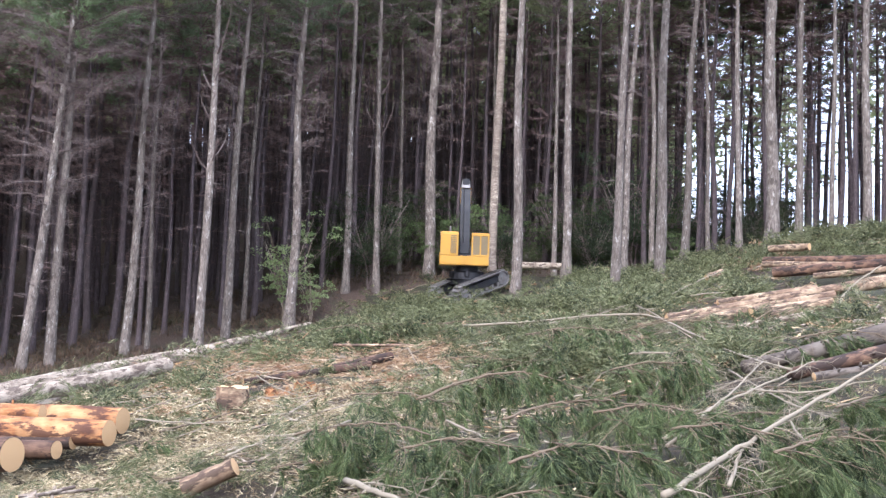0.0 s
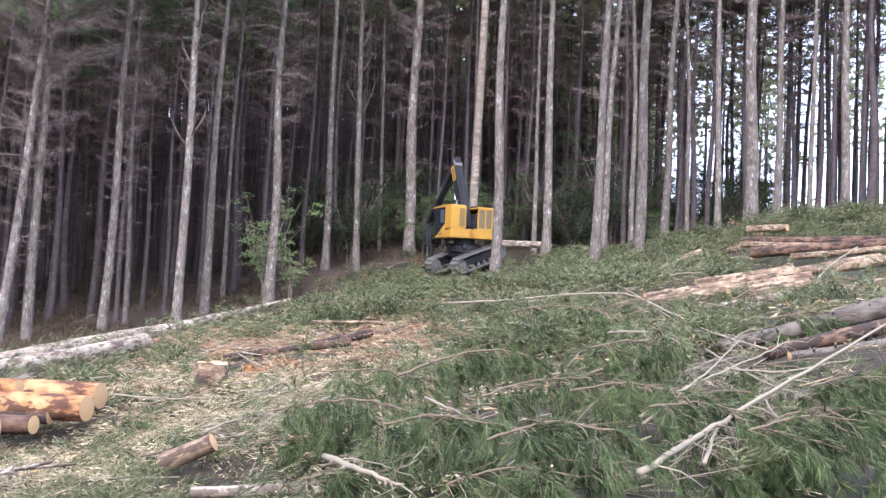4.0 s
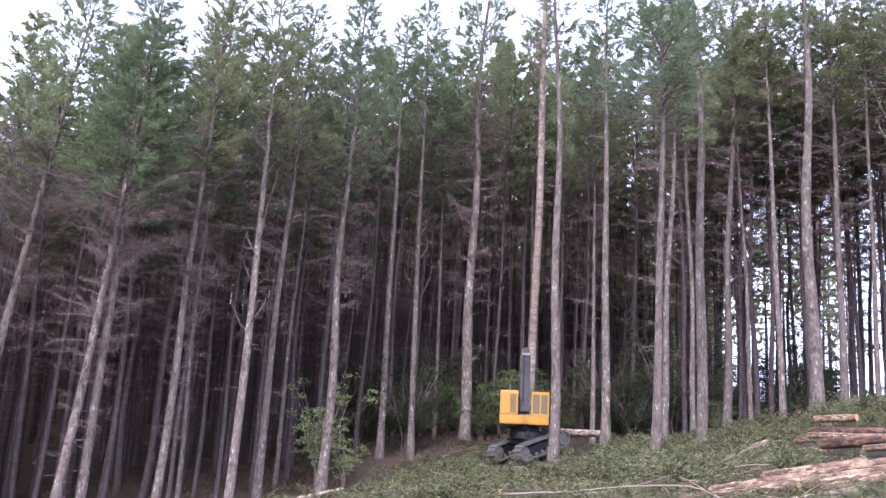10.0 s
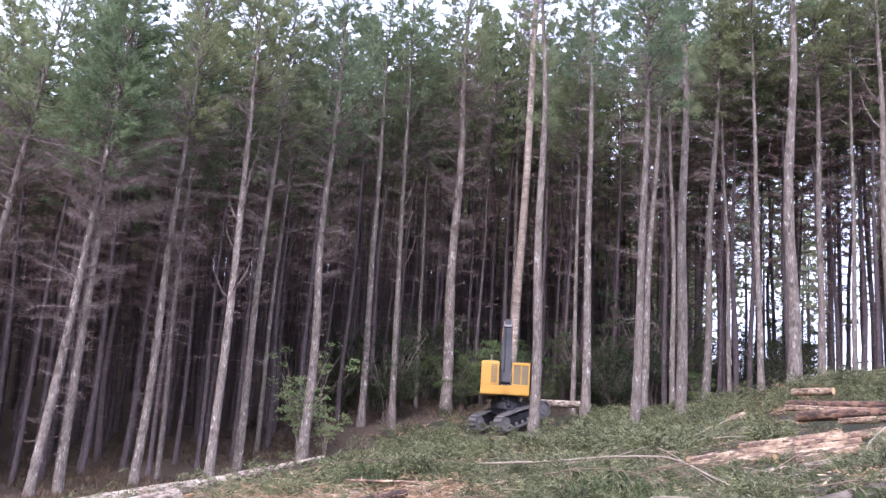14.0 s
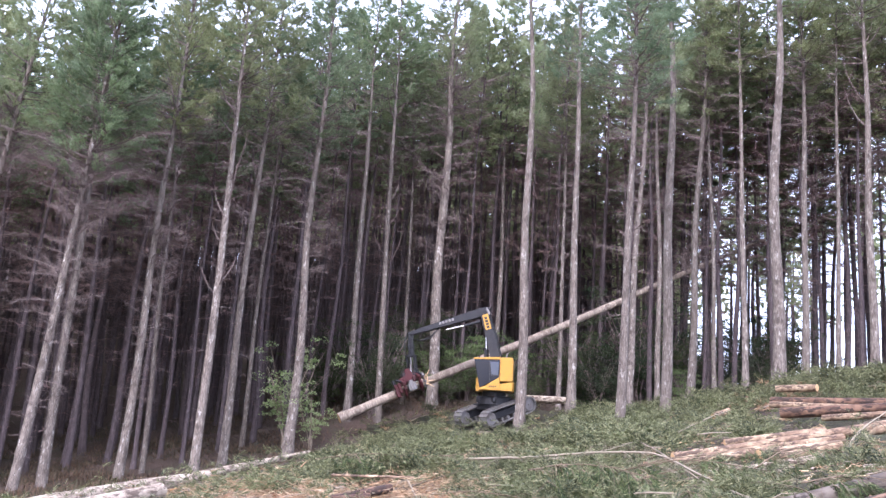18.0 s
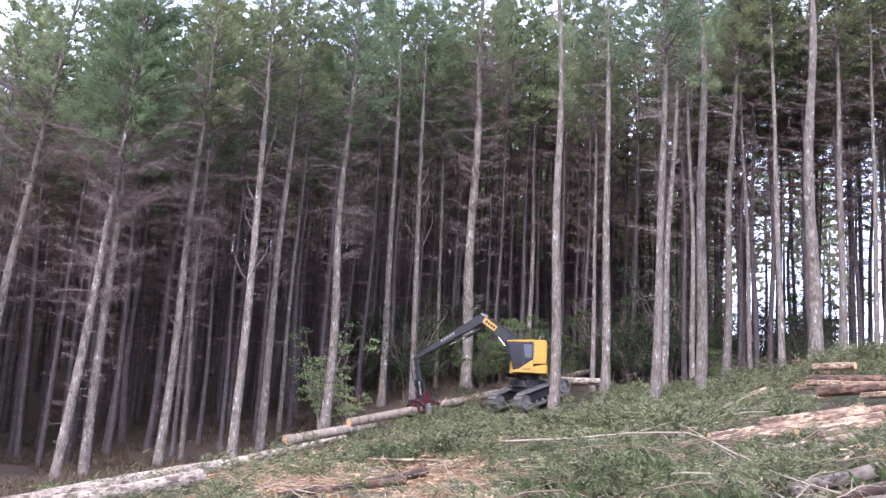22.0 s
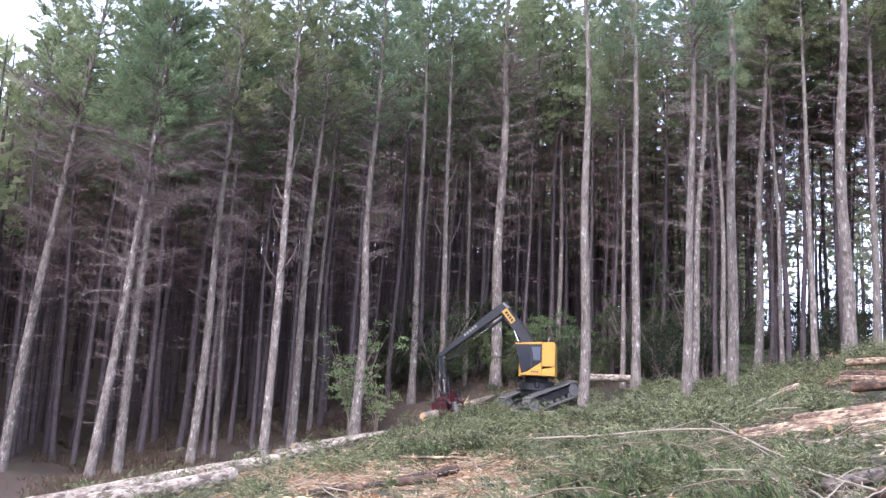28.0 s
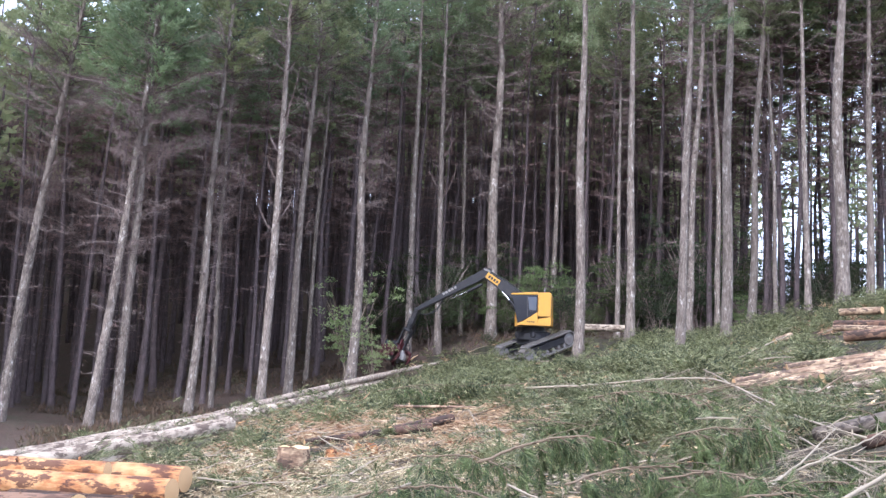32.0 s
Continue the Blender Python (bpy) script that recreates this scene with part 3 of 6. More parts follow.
# ---- undergrowth ----
def shrub_meshes(seed, tall, wide, leaves, size, mat, stems=7):
    global rng
    rng = np.random.default_rng(seed)
    st, lf = Soup(), Soup()
    for _ in range(stems):
        a, L = rng.uniform(0, 6.28), rng.uniform(0.6, 1.0)
        tip = np.array([math.cos(a) * wide * 0.45 * L, math.sin(a) * wide * 0.45 * L, tall * L])
        s = np.linspace(0, 1, 6)[:, None]
        p = tip * s * np.array([1, 1, 0]) * s ** 0.5 + np.array([0, 0, 1]) * tip[2] * s + rng.normal(0, 0.05, (6, 3))
        p[0] = (rng.normal(0, 0.1), rng.normal(0, 0.1), -0.2)
        st.tube(p, np.linspace(0.02, 0.005, 6) * tall / 3, 3)
        k = leaves // stems
        # each stem carries a few flattened leaf clumps, dense on their upper side
        f = rng.uniform(0.3, 1.0, 6)
        i = np.clip((f * 5).astype(int), 0, 4)
        mid = p[i] + (p[i + 1] - p[i]) * (f * 5 - i)[:, None] + rng.normal(0, 0.13 * wide, (6, 3)) * np.array([1, 1, 0.5])
        for c in mid[:4]:
            st.tube(np.array([p[2], (p[2] + c) / 2 + np.array([0, 0, 0.1]), c]), np.array([0.008, 0.006, 0.003]) * tall / 3, 3)
        j = rng.integers(0, 6, k)
        out = rng.normal(0, 1, (k, 3))
        out /= np.linalg.norm(out, axis=1)[:, None]
        out[:, 2] = np.abs(out[:, 2]) * 0.75 - 0.12
        o = mid[j] + out * (rng.uniform(0.06, 0.15, 6) * wide)[j][:, None] * rng.random((k, 1)) ** 0.4
        d = rng.normal(0, 1, (k, 3)) + np.array([0, 0, -0.2])
        b = blades(o, d, rng.uniform(0.6, 1.3, k) * size, rng.uniform(0.5, 0.9, k) * size)
        lf.tris(b)
        lf.tris(np.stack([b[:, 0] + (b[:, 2] - b[:, 0]) * 0.02, b[:, 2], b[:, 1] + d * 0 + (b[:, 2] - b[:, 0]) * 0.9], 1)[: k // 2])
    return st.mesh("shrub_stems", STICK if mat is SAPLING_LEAF else TWIG), lf.mesh("shrub_leaves", mat)


SHRUBS = [shrub_meshes(31, 3.2, 3.0, 4200, 0.07, SHRUB_LEAF, 14), shrub_meshes(32, 4.6, 4.2, 5600, 0.08, SHRUB_LEAF, 16), shrub_meshes(33, 2.2, 3.2, 3400, 0.065, SHRUB_LEAF, 13)]


def shrub(me, x, y, s, turn, label, name="shrub"):
    b = new(name)
    b.matrix_basis = Matrix.Translation((x, y, hz(x, y) - 0.1)) @ Matrix.Rotation(turn, 4, "Z") @ Matrix.Scale(s, 4)
    for n, m in (("stem", me[0]), ("foliage", me[1])):
        part(n, m, b)["kind"] = "stuff"
    return tagged(b, label, "shrub", "shrubs under the pines")


sh = random.Random(21)
for k in range(42):
    x = -7 + 35 * (k + sh.random()) / 42
    y = sh.uniform(68, 80) if x < 12 else sh.uniform(66, 82)
    shrub(SHRUBS[sh.randrange(3)], x, y, sh.choice((0.4, 0.6, 0.8, 1.1, 1.5, 1.9)), sh.uniform(0, 6), "dark green leafy undergrowth shrub below the pines")
for k in range(26):
    x = sh.uniform(9, 28)
    shrub(SHRUBS[sh.randrange(3)], x, sh.uniform(70, 88), sh.uniform(1.0, 1.6), sh.uniform(0, 6), "tall dark green shrub on the ridge among pines")
for k in range(15):
    x = -12 + 15 * (k + sh.random()) / 22
    shrub(SHRUBS[sh.randrange(3)], x, sh.uniform(69, 86) - 0.25 * x, sh.uniform(0.9, 1.6), sh.uniform(0, 6), "dull green bush in the shade of the pines")
FERNY = shrub_meshes(34, 3.6, 3.4, 7000, 0.07, FRESH_LEAF, 14)
for x, y, k in ((-0.6, 71.5, 1.25), (1.4, 72.2, 1.5), (2.9, 73.0, 1.35), (-4.4, 72.5, 1.1), (5.6, 73.5, 1.2), (16.2, 67.5, 0.8)):
    shrub(FERNY, x, y, k, x, "fresh green leafy bush in a gap between pines")
SAPLING = shrub_meshes(41, 4.8, 3.6, 2000, 0.10, SAPLING_LEAF, 9)
shrub(SAPLING, -10.0, 62.2, 1.5, 0.4, "pale yellow-green leafy sapling beside a pine trunk", "sapling")
shrub(SAPLING, -8.3, 61.6, 0.95, 2.4, "small pale green sapling at the forest edge", "sapling")


# ---- felled logs and stumps ----
LYING = []


def tree_log(p0, p1, r0, r1, mat, label, group="", name="log", crook=0.008, ends=True, knots=6):
    """A stem from p0 to p1, along its own x axis, with sawn ends as parts."""
    p0, p1 = Vector(p0), Vector(p1)
    d = p1 - p0
    L = d.length
    LYING.append((p0.x, p0.y, p1.x, p1.y, max(r0, r1)))
    g = np.random.default_rng(int(abs(p0.x * 997 + p0.y * 331 + L * 77)) + 1)
    body = Soup()
    n = max(6, int(L / 0.6))
    s = np.linspace(0, 1, n)
    pts = np.stack([s * L, crook * L * np.sin(s * 5 + g.uniform(0, 6)) * s, crook * L * 0.5 * np.sin(s * 4 + g.uniform(0, 6)) * s], 1)
    rad = (r0 + (r1 - r0) * s) * (1 + g.normal(0, 0.025, n))
    body.tube(pts, rad, 20, not ends)
    for _ in range(knots):
        i = g.integers(1, n - 1)
        a = g.uniform(0, 6.28)
        o = np.array([0, math.cos(a), math.sin(a)])
        body.tube([pts[i] + o * rad[i] * 0.6, pts[i] + o * (rad[i] + g.uniform(0.02, 0.07))], [0.05 * rad[i] + 0.02, 0.015], 5, True)
    me = body.mesh("log_body", mat, True)
    ob = new(name, me)
    ob.matrix_basis = Matrix.Translation(p0) @ d.to_track_quat("X", "Z").to_matrix().to_4x4()
    if ends:
        for q, r, sgn in ((pts[0], rad[0], -1), (pts[-1], rad[-1], 1)):
            e = Soup()
            ang = np.arange(18) * 2 * np.pi / 18
            rim = np.stack([0 * ang, np.cos(ang), np.sin(ang)], 1)
            v = np.concatenate([q + rim * r * 1.0 + [sgn * 0.002, 0, 0], [q + [sgn * 0.012, 0, 0]]])
            e.add(v, [(i, (i + 1) % 18, 18) for i in range(18)])
            part("sawn_end", e.mesh("sawn_end", LOG_END), ob, "pale orange sawn end")
    return tagged(ob, label, "log", group)


def on(x, y, up=0.0):
    return (x, y, hz(x, y) + up)


PILE = "cut logs stacked by the track"
ROWS = "long stems laid down the slope"
RIGHT = "tan logs piled on the cut slope"
tree_log((-8.45, 15.21, -0.46), (-4.78, 14.22, -0.34), 0.212, 0.192, PEELED, "orange peeled log with sawn end in a stack", PILE)
tree_log((-8.57, 16.06, -0.37), (-4.88, 15.13, -0.29), 0.212, 0.203, PEELED, "orange peeled log with sawn end in a stack", PILE)
tree_log((-8.46, 15.20, -0.26), (-5.95, 14.75, -0.15), 0.131, 0.120, PEELED, "pale orange log lying on top of the stack", PILE)
tree_log((-8.11, 14.48, -0.68), (-5.31, 13.71, -0.54), 0.174, 0.128, DARK_LOG, "dark barked log under the stack", PILE)
tree_log((-7.94, 13.89, -0.67), (-5.68, 13.12, -0.53), 0.251, 0.233, DARK_LOG, "barked log with bright sawn end", PILE)
tree_log((-7.42, 14.74, -0.61), (-5.28, 14.25, -0.49), 0.115, 0.106, DARK_LOG, "thin dark log wedged under the stack", PILE)
tree_log((-2.40, 9.40, -0.17), (-1.92, 9.36, 0.06), 0.094, 0.087, TAN_LOG, "short brown log offcut with white sawn end", name="log_offcut", knots=1)
tree_log((-14.02, 23.07, -1.56), (-9.80, 41.36, -0.61), 0.267, 0.30, PALE_LOG, "long pale scraped pine stem on the slope", ROWS)
tree_log((-11.41, 18.81, -1.12), (-7.95, 28.52, -0.33), 0.227, 0.230, PALE_LOG, "long pale scraped pine stem on the slope", ROWS)
tree_log((-10.96, 18.78, -1.26), (-9.0, 25.95, -0.86), 0.128, 0.149, PALE_LOG, "pale scraped stem lying beside longer stems", ROWS)
tree_log((-10.75, 38.01, -0.84), (-6.66, 50.06, 0.56), 0.27, 0.10, PALE_LOG, "long pale scraped pine stem on the slope", ROWS)
tree_log((6.71, 29.09, 1.51), (15.00, 31.62, 3.05), 0.106, 0.183, TAN_LOG, "long tan pine log lying across the slope", RIGHT)
tree_log((5.80, 28.72, 1.25), (11.67, 29.04, 2.33), 0.086, 0.146, TAN_LOG, "long tan pine log lying across the slope", RIGHT)
tree_log((6.76, 28.20, 1.37), (9.58, 26.74, 1.94), 0.101, 0.140, TAN_LOG, "split tan log on the pile", RIGHT)
tree_log((8.22, 25.88, 1.70), (10.47, 26.24, 2.06), 0.170, 0.176, TAN_LOG, "broken tan log with bright splinters", RIGHT)
tree_log((8.18, 25.36, 1.60), (9.19, 24.85, 1.83), 0.131, 0.132, TAN_LOG, "short tan broken log", RIGHT)
tree_log((6.62, 24.89, 1.17), (9.34, 24.48, 1.74), 0.075, 0.107, PALE_LOG, "thin pale pine log", RIGHT)
tree_log((8.98, 31.75, 2.03), (12.19, 31.74, 2.61), 0.115, 0.138, TAN_LOG, "tan log at the back of the pile", RIGHT)
tree_log((11.76, 30.83, 2.42), (15.29, 31.48, 3.04), 0.173, 0.183, TAN_LOG, "long tan pine log lying across the slope", RIGHT)
tree_log((14.43, 43.68, 4.14), (19.15, 38.50, 4.15), 0.187, 0.200, DARK_LOG, "dark log on the upper pile", "logs on the upper pile")
tree_log((13.86, 40.71, 3.51), (18.26, 36.71, 3.92), 0.225, 0.214, DARK_LOG, "dark barked log on the upper pile", "logs on the upper pile")
tree_log((14.80, 38.77, 3.32), (17.81, 35.81, 3.68), 0.121, 0.140, TAN_LOG, "thin tan log on the upper pile", "logs on the upper pile")
tree_log((14.05, 42.75, 3.94), (17.67, 39.20, 3.86), 0.131, 0.150, TAN_LOG, "tan log on the upper pile", "logs on the upper pile")
tree_log((16.54, 49.30, 5.08), (17.96, 47.73, 5.14), 0.181, 0.178, TAN_LOG, "short pale log near the ridge", "logs on the upper pile")
tree_log((11.76, 43.44, 3.29), (12.55, 43.74, 3.57), 0.131, 0.159, TAN_LOG, "broken tan stub on the slope")
tree_log((4.34, 13.94, 0.92), (7.48, 15.04, 1.60), 0.10, 0.172, GREY_LOG, "thick grey barked log lying over branches", crook=0.022, knots=16, ends=False)
tree_log((4.61, 12.85, 0.90), (6.65, 13.67, 1.33), 0.084, 0.115, DARK_LOG, "dark brown log under the grey one", ends=False)
tree_log((4.77, 12.47, 0.90), (6.31, 12.67, 1.14), 0.057, 0.067, GREY_LOG, "thin grey log in the branch pile")
tree_log((5.56, 68.27, 4.68), (8.21, 67.50, 4.65), 0.239, 0.237, PALE_LOG, "pale log lying behind the harvester")
tree_log((-4.33, 21.57, -0.16), (-1.68, 23.44, 0.16), 0.064, 0.109, DARK_LOG, "dark broken branch log on the brown patch")
tree_log((-2.56, 22.86, 0.07), (-1.24, 24.47, 0.36), 0.120, 0.114, DARK_LOG, "splintered dark log on the brown patch")
tree_log((-3.45, 31.31, 0.28), (-0.63, 30.79, 0.38), 0.046, 0.036, TAN_LOG, "thin tan stem on the brown patch")
tree_log((-1.73, 7.71, -0.06), (-0.50, 7.58, 0.05), 0.046, 0.053, PALE_LOG, "pale split slab lying in the litter")
tree_log((-3.92, 8.98, -0.28), (-3.59, 9.76, -0.26), 0.017, 0.018, PALE_LOG, "thin pale pole on the litter", name="pole")
tree_log((-3.99, 9.39, -0.30), (-3.50, 10.22, -0.36), 0.018, 0.016, PALE_LOG, "thin pale pole on the litter", name="pole")


def stump(x, y, r, h, label, mat=DARK_LOG, ragged=0.0):
    g = np.random.default_rng(int(abs(x * 100 + y)))
    b = Soup()
    ang = np.arange(20) * 2 * np.pi / 20
    lump = 1 + 0.12 * np.sin(3 * ang + g.uniform(0, 6)) + g.normal(0, 0.03, 20)
    prof = ((-0.15, 1.5), (0.05, 1.25), (0.4, 1.05), (1.0, 1.0))
    v = [np.stack([np.cos(ang) * r * k * lump, np.sin(ang) * r * k * lump, h * z + (g.uniform(0, ragged, 20) if z == 1.0 else 0 * ang)], 1) for z, k in prof]
    b.add(np.concatenate(v), [(i * 20 + j, i * 20 + (j + 1) % 20, (i + 1) * 20 + (j + 1) % 20, (i + 1) * 20 + j) for i in range(3) for j in range(20)])
    ob = new("stump", b.mesh("stump_bark", mat))
    ob.matrix_basis = Matrix.Translation(on(x, y))
    t = Soup().add(np.concatenate([v[-1] * [0.99, 0.99, 1] - [0, 0, 0.005], [[0, 0, h + ragged * 0.3]]]), [(j, (j + 1) % 20, 20) for j in range(20)])
    part("cut_face", t.mesh("cut_face", PEELED if ragged > 0.1 else LOG_END), ob, "fresh orange cut face")
    tagged(ob, label, "stump", "stumps on the cut slope")


stump(-3.25, 15.3, 0.24, 0.58, "low brown stump with splintered rim among litter", TAN_LOG, 0.05)
stump(-3.1, 19.2, 0.3, 0.16, "shattered orange stump on the brown patch", PEELED, 0.2)
stump(-2.7, 19.6, 0.24, 0.14, "shattered orange stump on the brown patch", PEELED, 0.2)
stump(1.6, 34.0, 0.25, 0.3, "low pale stump in the branches")
stump(3.1, 47.0, 0.28, 0.35, "low stump among green branches")
stump(-5.4, 34.0, 0.25, 0.3, "low stump among litter")


# ---- slash: needled branches, straw, sticks ----
def field(x, y):
    return 0.5 + 0.25 * np.sin(x * 0.55 + 1.7 * np.sin(y * 0.23)) + 0.25 * np.sin(y * 0.47 + 2 * np.sin(x * 0.31) + 1)


def brown(x, y):
    """How bare and brown the litter is: 1 on the scraped patch."""
    p = np.exp(-(((x + 2.6) / 3.4) ** 2 + ((y - 25.5) / 6.5) ** 2) ** 2)
    q = 0.72 * np.exp(-(((x + 4.0) / 4.2) ** 2 + ((y - 14) / 5.5) ** 2))
    r = 0.55 * np.exp(-(((x + 10) / 4.5) ** 2 + ((y - 26) / 7.0) ** 2))
    return np.clip(p + q + r, 0, 1)


def off_logs(x, y, margin=0.25):
    """False where a log lies, so that nothing grows through it."""
    ok = np.hypot((x - 2.3) / 2.4, (y - 61.8) / 1.4) > 1
    for x0, y0, x1, y1, r in LYING + [(-16, 48.5, -5.5, 62, 0.35)]:
        dx, dy = x1 - x0, y1 - y0
        k = np.clip(((x - x0) * dx + (y - y0) * dy) / (dx * dx + dy * dy), 0, 1)
        ok &= np.hypot(x - x0 - k * dx, y - y0 - k * dy) > r + margin
    return ok


def mound(x, y):
    """Heaps in which the cut branches lie, 0 to 1."""
    return np.clip(0.5 + 0.5 * np.sin(x * 1.35 + 1.8 * np.sin(y * 0.6 + 0.4)) * np.sin(y * 1.1 + 1.6 * np.sin(x * 0.7)) + 0.3 * np.sin(x * 3.1 + y) * np.sin(y * 2.7 - x), 0, 1) ** 1.5


def hides(x, y, far=1.12):
    """True where a heap would stand before a log, as one looks up the slope."""
    bad = np.zeros(len(x), bool)
    for k in np.arange(1.015, far, 0.015):
        bad |= ~off_logs(x * k, y * k, 0.15)
    return bad


def strewn(n, d0, d1, per, blade, wide, span, lift, green, seed, rise=0.35):
    """Loose pine branches on the slope; returns needle triangles."""
    global rng
    rng = np.random.default_rng(seed)
    az = np.radians(rng.uniform(-34, 34, n))
    d = np.sqrt(rng.uniform(d0 ** 2, d1 ** 2, n))
    x, y = d * np.sin(az), d * np.cos(az)
    b = brown(x, y)
    keep = cleared(x, y) & off_logs(x, y, -0.12 if d1 < 21 and not green else 0.08 + 0.006 * d1)
    u = rng.random(n)
    keep &= (u > b * 0.86) & (u < 0.45 + 0.8 * field(x, y)) & (np.sin(x * 2.9 + 2 * np.sin(y * 1.3)) * np.sin(y * 2.3 + 2 * np.sin(x * 1.1)) > rng.uniform(-0.75, -0.1, n)) if green else ((u < np.where(x > 1, 0.06, 0.16) + 0.8 * b) & ((x < 0.2) | (y > 19) | (u < 0.03)))
    if green:
        keep &= mound(x, y) > rng.uniform(-0.1, 0.38, n)
        keep &= (x < -0.6) | (y > 14) | (rng.random(n) < 0.07)
    if d1 < 21:
        keep |= (np.abs(x + 6.4) < 2.8) & (np.abs(y - 12.2) < 1.4) & (rng.random(n) < 0.6)
    x, y = x[keep], y[keep]
    low = hides(x, y)
    keep = ~low | (rng.random(len(x)) < (0.06 if d1 > 40 else 0.8 if d1 < 21 else 0.3))
    x, y, low = x[keep], y[keep], low[keep]
    k = len(x)
    flat = np.where(low, 0.12, 1.0)[:, None]
    a = rng.uniform(0, 6.28, k)
    L = rng.uniform(0.5, 1.0, k) * span
    s = rng.uniform(-0.5, 0.5, (k, per))
    dirx, diry = np.cos(a)[:, None], np.sin(a)[:, None]
    side = rng.normal(0, 0.09, (k, per)) * span
    px = x[:, None] + dirx * L[:, None] * s - diry * side
    py = y[:, None] + diry * L[:, None] * s + dirx * side
    tilt = rng.normal(0, 0.3, k)[:, None]
    up = rng.uniform(0, lift, k)[:, None]
    px, py = px.ravel(), py.ravel()
    z = height(px, py) + mound(px, py) * (0.0 if not green else 0.8 if d1 > 40 else 0.5) * min(1.0, d1 / 40) * np.broadcast_to(flat, (k, per)).ravel() + (flat * (up + np.abs(tilt * L[:, None]) * (0.5 + s)) + rng.uniform(0, 0.08, (k, per))).ravel()
    o = np.stack([px, py, z], 1)
    sg = np.sign(rng.normal(size=(k, per)))
    dd = np.stack([(dirx * 0.9 - diry * sg * 0.42), (diry * 0.9 + dirx * sg * 0.42), np.full((k, per), rise)], -1).reshape(-1, 3) + rng.normal(0, 0.28, (k * per, 3))
    return blades(o, dd, rng.uniform(0.6, 1.3, k * per) * blade, wide)


def stuff(name, soup, mat, label, cat):
    return tagged(new(name, soup.mesh(name, mat)), label, cat, kind="stuff")


stuff("slash_needles", Soup().tris(strewn(1500, 5.0, 14, 110, 0.10, 0.006, 0.5, 0.3, True, 61, 0.6)).tris(strewn(3400, 13, 30, 56, 0.13, 0.012, 0.7, 0.3, True, 62, 0.6)).tris(
    strewn(7500, 29, 69, 30, 0.17, 0.03, 0.9, 0.25, True, 63, 0.6)), SLASH_GREEN, "cut green pine branches strewn over the slope", "slash")
stuff("needle_straw", Soup().tris(strewn(6500, 19, 32, 22, 0.22, 0.022, 1.0, 0.06, False, 65, 0.1)).tris(strewn(4200, 31, 66, 12, 0.35, 0.05, 1.2, 0.08, False, 66, 0.15)), SLASH_STRAW, "dry brown needle straw and broken bark", "straw")
stuff("tan_litter", Soup().tris(strewn(4600, 5.0, 14, 40, 0.08, 0.008, 0.7, 0.05, False, 64, 0.15)).tris(strewn(4000, 13, 20, 30, 0.12, 0.014, 0.8, 0.05, False, 67, 0.15)), SLASH_TAN, "pale tan litter of dry needles and grass", "litter")


def tufts(n, d0, d1, size, shoots, needles, blade, wide, seed):
    """Cut branch ends standing up in heaps: shoots that rise from one foot and droop, each a brush of needles."""
    global rng
    rng = np.random.default_rng(seed)
    az, d = np.radians(rng.uniform(-33, 33, n)), np.sqrt(rng.uniform(d0 ** 2, d1 ** 2, n))
    x, y = d * np.sin(az), d * np.cos(az)
    S = size * rng.uniform(0.5, 1.15, n)
    b = brown(x, y)
    keep = cleared(x, y) & off_logs(x, y, 0.3 * size if size < 1.2 else 0.7 * size) & (rng.random(n) > b * (0.5 if d1 < 18 else 0.9)) & (mound(x, y) > rng.uniform(-0.05, 0.6, n))
    keep &= (x < -0.6) | (y > 13) | (rng.random(n) < 0.25)
    low = hides(x, y, 1.12 if d1 < 18 else 1.42)
    keep &= ~low | (rng.random(n) < (0.5 if d1 < 18 else 0.25 if size < 1.2 else 0.0))
    S = np.where(low, S * (0.45 if d1 < 18 else 0.3), S)
    x, y, S = x[keep], y[keep], S[keep]
    k = len(x)
    a = rng.uniform(0, 6.28, (k, shoots))
    el = rng.uniform(0.1, 1.0, (k, shoots))
    out = np.stack([np.cos(a) * np.cos(el), np.sin(a) * np.cos(el), np.sin(el)], -1)
    L = S[:, None] * rng.uniform(0.6, 1.1, (k, shoots))
    f = rng.uniform(0.15, 1.0, (k, shoots, needles))
    foot = np.stack([x, y, height(x, y) + 0.45 * mound(x, y) * S], 1)
    p = foot[:, None, None] + out[:, :, None] * (L[..., None] * f)[..., None]
    p[..., 2] -= 0.45 * L[..., None] * f * f
    p = p + rng.normal(0, 0.03 * size, p.shape)
    way = np.repeat(out[:, :, None], needles, 2).reshape(-1, 3) + rng.normal(0, 0.38, (k * shoots * needles, 3))
    way[:, 2] -= (0.9 * f).ravel() * 0.7
    return blades(p.reshape(-1, 3), way, rng.uniform(0.7, 1.3, k * shoots * needles) * blade, wide)


stuff("dead_sprays", Soup().tris(tufts(700, 15, 34, 0.5, 8, 14, 0.15, 0.014, 96)).tris(tufts(1100, 32, 69, 0.8, 9, 12, 0.18, 0.03, 97)), SLASH_STRAW, "brown dead branch ends among the slash", "slash")
stuff("branch_tufts", Soup().tris(tufts(1900, 6, 17, 0.26, 8, 20, 0.09, 0.006, 91)).tris(tufts(1900, 15, 34, 0.75, 11, 24, 0.12, 0.019, 92)).tris(
    tufts(3000, 32, 66, 0.95, 11, 20, 0.155, 0.034, 93)).tris(tufts(1000, 30, 59, 1.7, 40, 28, 0.16, 0.036, 94)).tris(tufts(300, 16, 32, 1.25, 36, 34, 0.11, 0.021, 95)), SLASH_GREEN, "green ends of cut pine branches standing in heaps", "slash")


